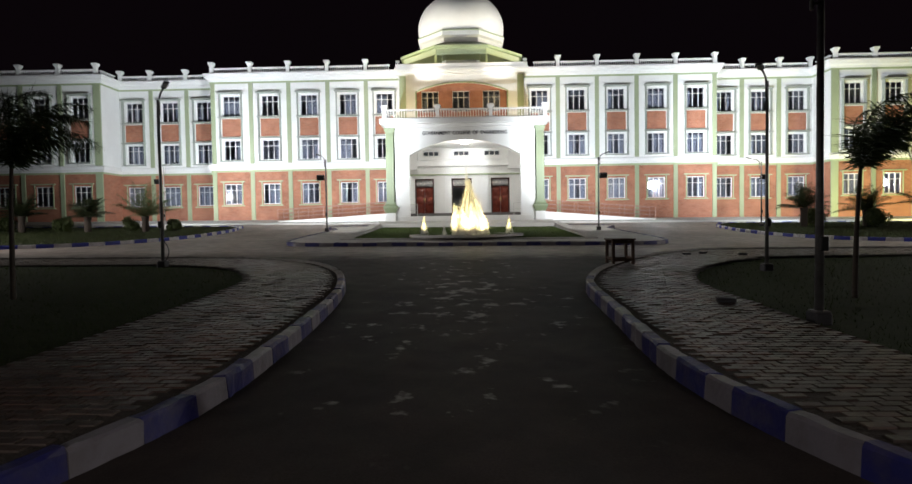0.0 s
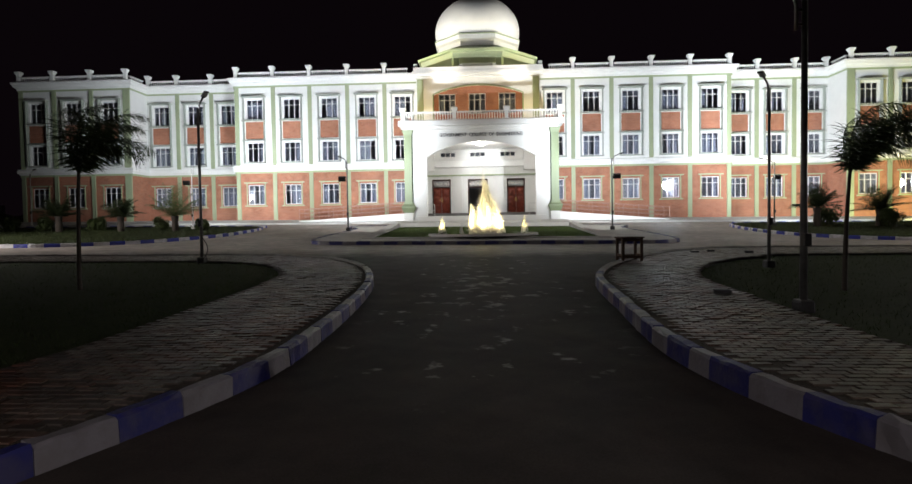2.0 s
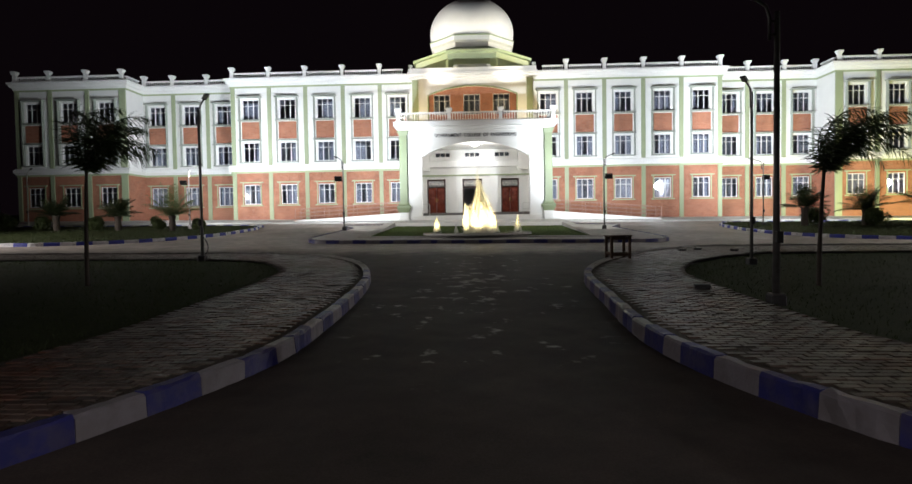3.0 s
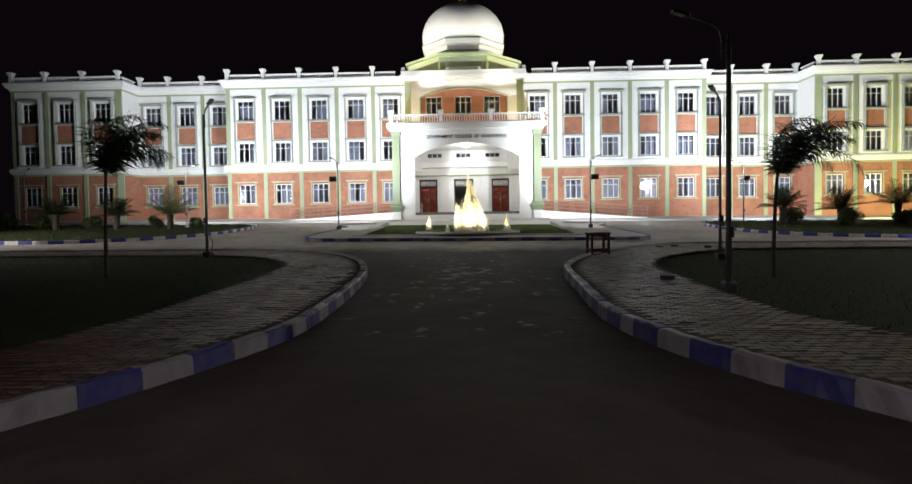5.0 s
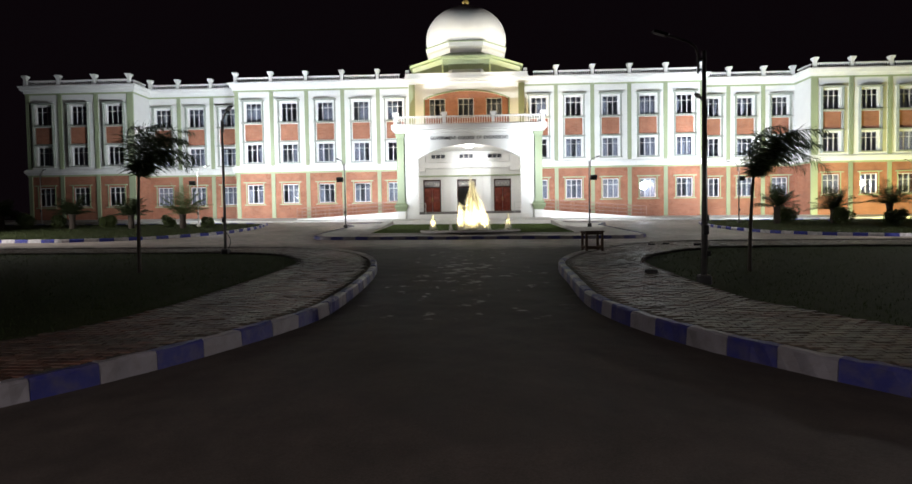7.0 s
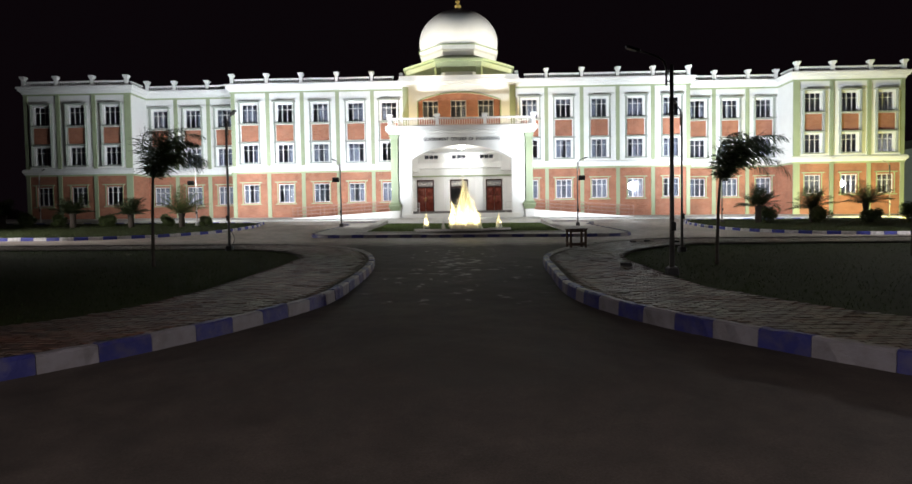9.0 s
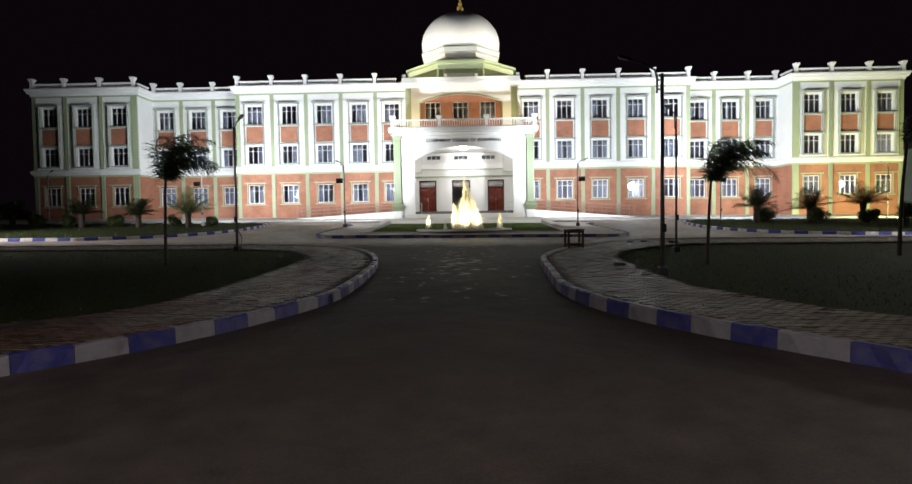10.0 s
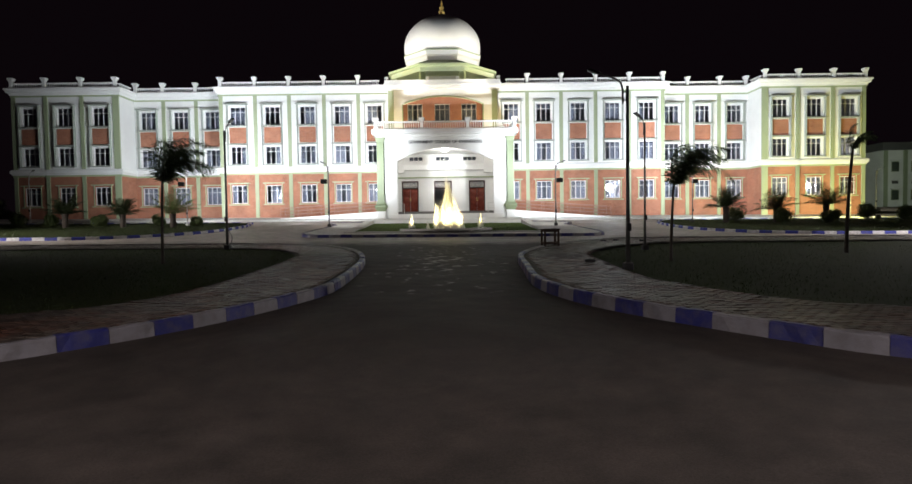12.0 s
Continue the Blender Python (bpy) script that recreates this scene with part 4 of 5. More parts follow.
for x in (-5.66, -1.9, 1.88, 5.72):
    bm = lathe([(0.24, 0), (0.24, 0.1), (0.19, 0.13), (0.19, 0.62), (0.26, 0.72), (0.34, 0.84), (0.34, 0.92), (0.28, 0.96)], 4, (PX + x, 39.7, 9.10), turn=math.pi / 4)
    bpart("pedestal", bm, TRIM, "flared parapet pedestal")
for a, b in ((-5.66, -1.9), (-1.9, 1.88), (1.88, 5.72)):
    balustrade((PX + a + 0.17, 39.7), (PX + b - 0.17, 39.7), 9.10, 0.66, 0.19, single=True)
for s in (-1, 1):
    balustrade((PX + s * 5.7, 39.9), (PX + s * 5.7, 45.0), 9.10, 0.66, 0.19)
bpart("porch_floor", boxes((PX - 4.75, PX + 4.75, 39.7, 45.6, 1.2, 2.16), bevel=0.02), WHITE, "white-painted porch floor and front step")
bpart("porch_step", boxes((PX - 4.4, PX + 4.4, 44.0, 45.6, 2.16, 2.32)), GRANITE, "grey granite step")
bpart("porch_step", boxes((PX - 4.4, PX + 4.4, 44.5, 45.6, 2.32, 2.46)), GRANITE, "grey granite step")
doors = [(-3.30, 1.55, True), (-0.26, 1.66, False), (2.90, 1.50, True)]
bpart("wall_entrance", pierced(XC - 5.05, XC + 5.05, 0.9, 8.5, 45.6, [(c - w / 2, c + w / 2, 2.46, 5.30) for c, w, _ in doors] + [(XC + v - 0.60 + k * 0.42, XC + v - 0.60 + k * 0.42 + 0.35, 7.17, 7.50) for v in (-2.57, -0.10, 2.40) for k in range(3)]), WHITE, "white entrance wall")
for v in (-2.57, -0.10, 2.40):
    for k in range(3):
        x = XC + v - 0.60 + k * 0.42
        bpart("vent_pane", boxes((x, x + 0.35, 45.7, 45.71, 7.17, 7.50)), GLASS)
bpart("inner_wall", boxes((XC - 4.8, XC + 4.8, 49.0, 49.2, 0.9, 6.4), (XC - 4.8, XC + 4.8, 47.0, 47.1, 6.4, 8.5)), ROOM)
bpart("inner_wall", boxes((XC - 5.05, XC - 4.8, 45.9, 49, 0.9, 6.4), (XC + 4.8, XC + 5.05, 45.9, 49, 0.9, 6.4)), ROOM)
bpart("lobby_floor", boxes((XC - 4.8, XC + 4.8, 45.86, 49, 2.30, 2.46)), GRANITE)
bpart("lobby_ceiling", boxes((XC - 4.8, XC + 4.8, 45.86, 49, 6.25, 6.4)), ROOM)
bpart("porch_beam", boxes((PX - 4.75, PX + 4.75, 45.2, 45.58, 6.27, 6.78), bevel=0.03), TRIM, "white beam across the entrance wall")
bpart("porch_beam", boxes((PX - 4.75, PX + 4.75, 45.3, 45.58, 5.55, 5.66), bevel=0.02), PALE_GREEN, "pale lintel band")
for x in (-1.95, 1.50):
    bpart("porch_pilaster", boxes((PX + x - 0.35, PX + x + 0.35, 45.42, 45.59, 2.46, 5.55)), WHITE)
for c, w, shut in doors:
    d = part("door", boxes((-w / 2, -w / 2 + 0.10, -0.06, 0.10, 0, 2.84), (w / 2 - 0.10, w / 2, -0.06, 0.10, 0, 2.84), (-w / 2 + 0.1, w / 2 - 0.1, -0.06, 0.10, 2.74, 2.84), (-w / 2 + 0.1, w / 2 - 0.1, -0.05, 0.09, 2.12, 2.20)), DOOR_DARK, building, "panelled double door with carved fanlight", at=(c, 0.08, 2.46 - B0.z))
    bm = bmesh.new()
    n = 4
    for i in range(n):
        x = -w / 2 + 0.14 + (w - 0.28) * (i + 0.5) / n
        for r in (0.15, 0.075):
            tube([(x + r * math.cos(q), 0, 2.47 + r * 1.35 * math.sin(q)) for q in np.linspace(0, math.tau, 15)], 0.026, 5, bm)
    tube([(-w / 2 + 0.1, 0, 2.47), (w / 2 - 0.1, 0, 2.47)], 0.02, 5, bm)
    part("fretwork", bm, FRET, d, "pale carved fretwork")
    if shut:
        for s in (-1, 1):
            bm = boxes((min(s * 0.01, s * (w / 2 - 0.1)), max(s * 0.01, s * (w / 2 - 0.1)), 0.0, 0.05, 0.0, 2.12))
            xm, hw = s * (w / 4 - 0.02), w / 4 - 0.13
            box(bm, xm - hw, xm + hw, -0.03, 0.0, 0.14, 0.70, bevel=0.028)
            # carved swelling panels over a plain lower one
            for zc, hz in ((1.08, 0.28), (1.71, 0.29)):
                rows = [[bm.verts.new((xm + hw * u, -0.09 * math.sqrt(max(0.0, 1 - u * u)) * math.cos(v * 1.45) - 0.002, zc + hz * v)) for u in np.linspace(-1, 1, 9)] for v in np.linspace(-1, 1, 9)]
                for r0, r1 in zip(rows, rows[1:]):
                    for i in range(8):
                        bm.faces.new((r0[i], r0[i + 1], r1[i + 1], r1[i]))
            leaf = part("door_leaf", bm, DOOR, d, "polished red-brown carved door leaf")
            part("pull_handle", tube([(s * 0.05, -0.03, 0.95), (s * 0.05, -0.08, 1.0), (s * 0.05, -0.08, 1.2), (s * 0.05, -0.03, 1.25)], 0.014, 6), GOLD, leaf, "brass pull handle")
porch_lamp = part("porch_lamp", lathe([(0.10, 0.35), (0.34, 0.30), (0.36, 0.22), (0.30, 0.12), (0.05, 0.05)], 20, (0, 0, 0)), GLOW_PORCH, building, "lit round ceiling lamp", True, at=(0.0, 41.3 - B0.y, 7.40 - B0.z))

for s in (-1, 1):
    x0, x1 = PX + s * 3.55, PX + s * 4.6
    for h in (0.45, 0.9):
        bpart("porch_rail", tube([(x0, 41.0, 2.16 + h), (x1, 41.0, 2.16 + h)], 0.022, 6), POLE_PALE, "steel porch rail")
    for x in (x0, x1):
        bpart("porch_rail", tube([(x, 41.0, 2.14), (x, 41.0, 3.06)], 0.024, 6), POLE_PALE, "steel rail post")

sign_data = bpy.data.curves.new("sign_lettering", "FONT")
sign_data.body, sign_data.size, sign_data.extrude = "GOVERNMENT  COLLEGE  OF  ENGINEERING", 0.36, 0.02
sign_data.align_x, sign_data.offset = "CENTER", 0.003
sign_data.materials.append(LETTER)
sign = new("sign_lettering", sign_data)
bpy.context.view_layer.update()
wide = max(0.1, sign.dimensions.x)
sign.scale = (6.05 / wide, 1, 1)
sign.parent = building
sign.matrix_parent_inverse = Matrix.Translation(-B0)
sign.location, sign.rotation_euler = (PX + 0.02, Y_PORCH - 0.025, 7.98), (radians(90), 0, 0)
tagged(sign, "dark raised letters on the white porch")

# lamps lit in two ground-floor rooms
for x, y, z, r in ((15.36, 46.16, 4.5, 0.30), (33.85, 45.65, 4.35, 0.26)):
    bpart("room_lamp", lathe([(0.3 * r, -0.95 * r), (0.8 * r, -0.6 * r), (r, 0), (0.8 * r, 0.6 * r), (0.3 * r, 0.95 * r)], 16, (x, y, z)), GLOW_ROOM, "lit globe lamp behind the window", True)

# ramps up to the porch with steel rails
for s in (-1, 1):
    xa, xb = PX + s * 14.6, PX + s * 5.1
    ramp = thing("access_ramp", "white access ramp with red-brown steel handrails", "ramp", (PX + s * 5.1, 43.6, 1.6), group="porch ramps")
    o = Vector(ramp.location)
    bm = bmesh.new()
    za = ground_z(xa, 43.5) + 0.13
    zb = 2.52
    vs = [bm.verts.new(Vector(p) - o) for p in ((xa, 42.9, za - 0.4), (xb, 42.9, za - 0.4), (xb, 42.9, zb), (xa, 42.9, za), (xa, 44.5, za - 0.4), (xb, 44.5, za - 0.4), (xb, 44.5, zb), (xa, 44.5, za))]
    for f in ((0, 1, 2, 3), (4, 7, 6, 5), (3, 2, 6, 7), (0, 4, 5, 1), (0, 3, 7, 4), (1, 5, 6, 2)):
        bm.faces.new([vs[i] for i in f])
    part("ramp_body", bm, WHITE, ramp, "white ramp body")
    n = 8
    for y in (43.0, 44.4):
        for i in range(n + 1):
            x = xa + (xb - xa) * i / n
            z = za + (zb - za) * i / n
            part("rail_post", tube([Vector((x, y, z)) - o, Vector((x, y, z + 0.92)) - o], 0.025, 6), RAIL, ramp)
        for h in (0.32, 0.62, 0.92):
            part("rail_bar", tube([Vector((xa, y, za + h)) - o, Vector((xb, y, zb + h)) - o], 0.024, 6), RAIL, ramp)

# ---------------------------------------------------------------- fountain island
gz0 = ground_z(0, 26)
bed = thing("fountain_bed", "low grass bed with pale concrete border round the fountain", "flower bed", (0.1, 29.5, 1.0))
bo = Vector(bed.location)
WALL_L, WALL_R = 1.66, 1.57


def quadprism(pts_low, pts_high):
    bm = bmesh.new()
    a = [bm.verts.new(Vector(p) - bo) for p in pts_low]
    b = [bm.verts.new(Vector(p) - bo) for p in pts_high]
    n = len(a)
    bm.faces.new(a[::-1]), bm.faces.new(b)
    for i in range(n):
        bm.faces.new((a[i], a[(i + 1) % n], b[(i + 1) % n], b[i]))
    return bm


zf = lambda x, y, h: (x, y, ground_z(x, y) + h)
for s in (-1, 1):
    c = 0.15
    base = [(c + s * 5.25, 24.7), (c + s * 5.75, 24.7), (c + s * 6.0, 35.0), (c + s * 5.46, 35.0)]
    top = [zf(*base[0], 0.19), zf(*base[1], 0.19), (*base[2], WALL_R if s > 0 else WALL_L), (*base[3], WALL_R if s > 0 else WALL_L)]
    part("bed_border", quadprism([zf(x, y, -0.1) for x, y in base], top), SLAB, bed, "sloping concrete bed border")
part("bed_border", quadprism([zf(-5.1, 24.7, -0.1), zf(5.4, 24.7, -0.1), zf(5.4, 24.95, -0.1), zf(-5.1, 24.95, -0.1)], [zf(-5.1, 24.7, 0.19), zf(5.4, 24.7, 0.19), zf(5.4, 24.95, 0.19), zf(-5.1, 24.95, 0.19)]), SLAB, bed, "concrete bed border")
part("bed_wall", quadprism([zf(-5.2, 34.7, -0.2), zf(5.5, 34.7, -0.2), zf(5.5, 35.0, -0.2), zf(-5.2, 35.0, -0.2)], [(-5.3, 34.85, WALL_L), (5.6, 34.85, WALL_R), (5.6, 35.2, WALL_R), (-5.3, 35.2, WALL_L)]), WHITE, bed, "white-painted back edge of the bed")
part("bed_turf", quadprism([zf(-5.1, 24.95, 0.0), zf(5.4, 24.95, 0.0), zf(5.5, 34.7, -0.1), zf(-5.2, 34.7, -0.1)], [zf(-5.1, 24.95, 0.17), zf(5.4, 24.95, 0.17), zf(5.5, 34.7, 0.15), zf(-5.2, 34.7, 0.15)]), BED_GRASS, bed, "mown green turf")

drive = new("porch_drive", mesh_of("porch_drive", quadprism([(-5.6, 35.2, 0.9), (5.9, 35.2, 0.9), (6.2, 39.6, 1.0), (-6.0, 39.6, 1.0)], [(-5.6, 35.2, 1.645), (5.9, 35.2, 1.555), (6.2, 39.6, 1.80), (-6.0, 39.6, 1.84)]), PALE_SLAB))
drive.location = bo
tagged(drive, "pale concrete drive rising to the porch", "pavement", kind="structure")

fountain = thing("fountain", "round fountain pool with tall lit central jet and two small jets", "fountain", (0.05, 26.6, gz0 + 0.17))
bm = lathe([(2.72, 0), (2.72, 0.09), (2.68, 0.115), (2.58, 0.115), (2.54, 0.09), (2.54, 0.02)], 48)
part("pool_rim", bm, SLAB, fountain, "pale concrete pool rim")
part("pool_water", lathe([(2.54, 0.03), (2.54, 0.075), (0.01, 0.076)], 48), WATER, fountain, "dark rippled water", True)


def jet(cx, cy, height, spread, strands, seed, base_z=0.08, wide=(0.010, 0.024), drift=0.0, drops=2):
    """A spray of thin broken strands rising from one nozzle and falling back round it, with loose drops."""
    rnd = random.Random(seed)
    bm = bmesh.new()
    for _ in range(strands):
        a = rnd.uniform(0, math.tau)
        reach = spread * rnd.uniform(0.1, 1.0)
        top = height * (1 - 0.5 * (reach / spread) ** 1.3) * rnd.uniform(0.70, 1.0)
        sx, sy = math.cos(a), math.sin(a)
        wdt = rnd.uniform(*wide)
        n = 14
        end = rnd.uniform(0.55, 1.0)
        pts = []
        for i in range(n + 1):
            u = i / n * end
            pts.append(Vector((cx + sx * reach * u ** 1.5 + drift * u * u, cy + sy * reach * u ** 1.5, base_z + top * (1 - (1 - 2 * u) ** 2))))
        side = Vector((math.cos(a * 3.7), math.sin(a * 3.7), 0)) * wdt
        for p, q in zip(pts, pts[1:]):
            if rnd.random() < 0.15:
                continue
            jit = Vector((rnd.gauss(0, 0.010), rnd.gauss(0, 0.010), 0))
            bm.faces.new([bm.verts.new(v) for v in (p - side, q - side + jit, q + side + jit, p + side)])
    for _ in range(strands * drops):
        a, r = rnd.uniform(0, math.tau), spread * rnd.uniform(0, 1.0) ** 0.8
        z = base_z + height * (1 - 0.8 * r / spread) * rnd.uniform(0, 0.97)
        c, e = Vector((cx + math.cos(a) * r + drift * rnd.uniform(0, 0.8), cy + math.sin(a) * r, z)), rnd.uniform(0.008, 0.02)
        t = [bm.verts.new(c + Vector(v) * e) for v in ((1, 0, -0.6), (-0.6, 0.9, -0.6), (-0.6, -0.9, -0.6), (0, 0, 1.2))]
        for f in ((0, 1, 3), (1, 2, 3), (2, 0, 3), (0, 2, 1)):
            bm.faces.new([t[i] for i in f])
    return bm


part("water_jet", jet(0.08, 0.0, 2.75, 0.85, 1500, 1, wide=(0.012, 0.030), drift=0.25, drops=8), SPRAY, fountain, "tall yellow-lit water jet")
part("water_jet", jet(0.0, 0.0, 3.7, 0.26, 60, 9, wide=(0.004, 0.010), drift=0.15), SPRAY, fountain, "fine mist over the tall jet")
for k in range(10):
    a = k / 10 * math.tau
    part("water_jet", jet(0.6 * math.cos(a), 0.6 * math.sin(a), 1.35 + 0.25 * (k % 3) / 2, 0.24, 200, 20 + k, wide=(0.012, 0.030), drift=0.12), SPRAY, fountain, "yellow-lit water jet")
part("water_jet", jet(-1.05, -0.3, 0.52, 0.12, 60, 51), SPRAY, fountain, "low yellow-lit water jet")
for x, sd in ((-2.02, 2), (2.05, 3)):
    part("water_jet", jet(x, 0, 0.98, 0.22, 130, sd), SPRAY, fountain, "small yellow-lit water jet")
for x in (-2.02, 0.0, 2.05):
    part("nozzle", lathe([(0.10, 0.05), (0.07, 0.13), (0.03, 0.17)], 10, (x, 0, 0)), POLE, fountain, "steel nozzle")


# ---------------------------------------------------------------- lamps on poles
def street_lamp(at, arm, label, height=4.42, box_h=1.05, plinth=0.16, pale=False, group="street lamps", thick=1.0):
    steel = POLE_PALE if pale else POLE
    z = ground_z(at[0], at[1]) + at[2]
    ob = thing("street_lamp", label, "street lamp", (at[0], at[1], z), group)
    part("plinth", boxes((-0.11, 0.11, -0.11, 0.11, -0.12, plinth), bevel=0.02), SLAB if pale else FOOTING, ob, "concrete footing")
    part("base_plate", boxes((-0.09, 0.09, -0.09, 0.09, plinth, plinth + 0.02)), steel, ob)
    part("pole", tube([(0, 0, plinth), (0, 0, 2.0), (0, 0, height)], [0.062 * thick, 0.052 * thick, 0.045 * thick], 12), steel, ob, "tapered steel pole", True)
    part("junction_box", boxes((-0.05, 0.05, -0.12, -0.045, box_h, box_h + 0.18), bevel=0.01), BLACK, ob, "black junction box")
    ax, ay, az = arm
    d = Vector((ax, ay, 0)).normalized()
    off = d * 0.11
    pts = [(off.x, off.y, height - 0.42), (off.x, off.y, height - 0.08), (off.x + ax * 0.08, off.y + ay * 0.08, height + az * 0.25), (off.x + ax * 0.3, off.y + ay * 0.3, height + az * 0.55), (off.x + ax, off.y + ay, height + az)]
    part("arm", tube(pts, 0.024, 8), steel, ob, "bent steel arm", True)
    for h in (0.14, 0.34):
        part("clamp", tube([(0, 0, height - h), (off.x, off.y, height - h)], 0.02, 6), steel, ob)
    bm = boxes((-0.05, 0.25, -0.07, 0.07, -0.026, 0.026), bevel=0.016)
    head = part("lamp_head", bm, BLACK, ob, "dark flat lamp head", at=(off.x + ax, off.y + ay, height + az))
    head.rotation_euler = (0, -math.atan2(az * 0.6, math.hypot(ax, ay)), math.atan2(ay, ax))
    part("lens", boxes((0.02, 0.22, -0.05, 0.05, -0.032, -0.0265)), LENS, head)
    return ob


def floodlight(ob, z, turn_to, side, lit=True):
    """A black flood with glowing front glass, clamped beside the pole and aimed at the building."""
    d = Vector((turn_to[0], turn_to[1], 0)).normalized()
    f = part("floodlight", boxes((-0.21, 0.21, -0.06, 0.06, -0.15, 0.15), (-0.16, 0.16, -0.10, -0.06, -0.11, 0.11), bevel=0.012), FLOOD_BLACK, ob, "black square floodlight", at=(side, 0.12, z))
    f.rotation_euler = (radians(32), 0, math.atan2(-d.x, d.y))
    part("flood_glass", boxes((-0.18, 0.18, 0.0605, 0.068, -0.12, 0.12)), GLOW if lit else LENS, f, "glowing front glass")
    part("bracket", tube([(0, 0, z), (side, 0.10, z)], 0.018, 6), POLE, ob)


west_lamp = street_lamp((-8.05, 14.6, 0.10), (0.30, -0.30, 0.25), "grey street lamp with cable loop, unlit, in the lawn", thick=0.75)
cable = [(0.06, -0.1, 0.9 - 0.4 * u + 0.0) if u < 0 else (0.06 + 0.16 * math.sin(u * 3.1), -0.1, 0.75 - 0.65 * u) for u in np.linspace(0, 1, 12)]
part("cable", tube(cable, 0.012, 6), BLACK, west_lamp, "loose black cable", True)
street_lamp((7.08, 13.1, 0.10), (-0.34, -0.42, 0.17), "grey street lamp, unlit, on a concrete footing in the lawn", thick=0.68)
near_lamp = street_lamp((4.56, 7.15, 0.10), (-0.60, 0.02, 0.33), "tall grey street lamp, unlit, beside the paved footpath", thick=0.85, box_h=0.95)
for x, y, side, to, tag in ((-7.75, 31.0, -0.33, (-2.5, 14), "facade"), (7.42, 31.0, 0.30, (2.5, 14), "facade")):
    ob = street_lamp((x, y, 0.13), (0.45, 0.3, 0.28) if x > 0 else (-0.35, 0.3, 0.28), "slim grey lamp post with black floodlight aimed at the facade", height=4.05, box_h=0.9, plinth=0.2, group="floodlight posts", thick=0.8)
    floodlight(ob, 3.05, to, side)
for x, y, side, to in ((-18.6, 34.1, -0.42, (-3, 12)), (18.0, 34.1, 0.22, (3, 12))):
    ob = street_lamp((x, y, 0.12), (0.4 if x < 0 else -0.4, 0.3, 0.25), "slim lamp post with black floodlight on the planted lawn", height=3.9, box_h=0.8, plinth=0.15, pale=x < 0, group="floodlight posts", thick=0.7)
    floodlight(ob, 3.0, to, side)
street_lamp((-33.3, 38.8, 0.0), (0.5, -0.3, 0.25), "slim pale lamp post near the brick wall", height=4.0, plinth=0.15, pale=True, thick=0.7)
street_lamp((44.2, 50.5, 0.0), (0.3, -0.3, 0.2), "slim white lamp post beside the annex", height=4.3, plinth=0.15, pale=True, thick=0.9)
street_lamp((33.6, 39.6, 0.0), (-0.6, -0.3, 0.25), "slim grey lamp post near the brick wall", height=4.2, plinth=0.15, thick=0.7)
street_lamp((-7.2, -8.4, 0.0), (0.5, 0.4, 0.4), "grey street lamp, lit, behind the crossing", height=4.9)
street_lamp((7.2, -8.4, 0.0), (-0.5, 0.4, 0.4), "grey street lamp, lit, behind the crossing", height=4.9)
ground_flood = thing("ground_floodlight", "black ground floodlight aimed up at the wing", "floodlight", (34.0, 37.1, ground_z(34.0, 37.1) + 0.12))
part("housing", boxes((-0.2, 0.2, -0.06, 0.02, 0.03, 0.34), bevel=0.01), BLACK, ground_flood)
part("flood_glass", boxes((-0.17, 0.17, 0.021, 0.027, 0.06, 0.31)), GLOW, ground_flood)
part("foot", boxes((-0.15, 0.15, -0.08, 0.08, 0.0, 0.03)), BLACK, ground_flood)


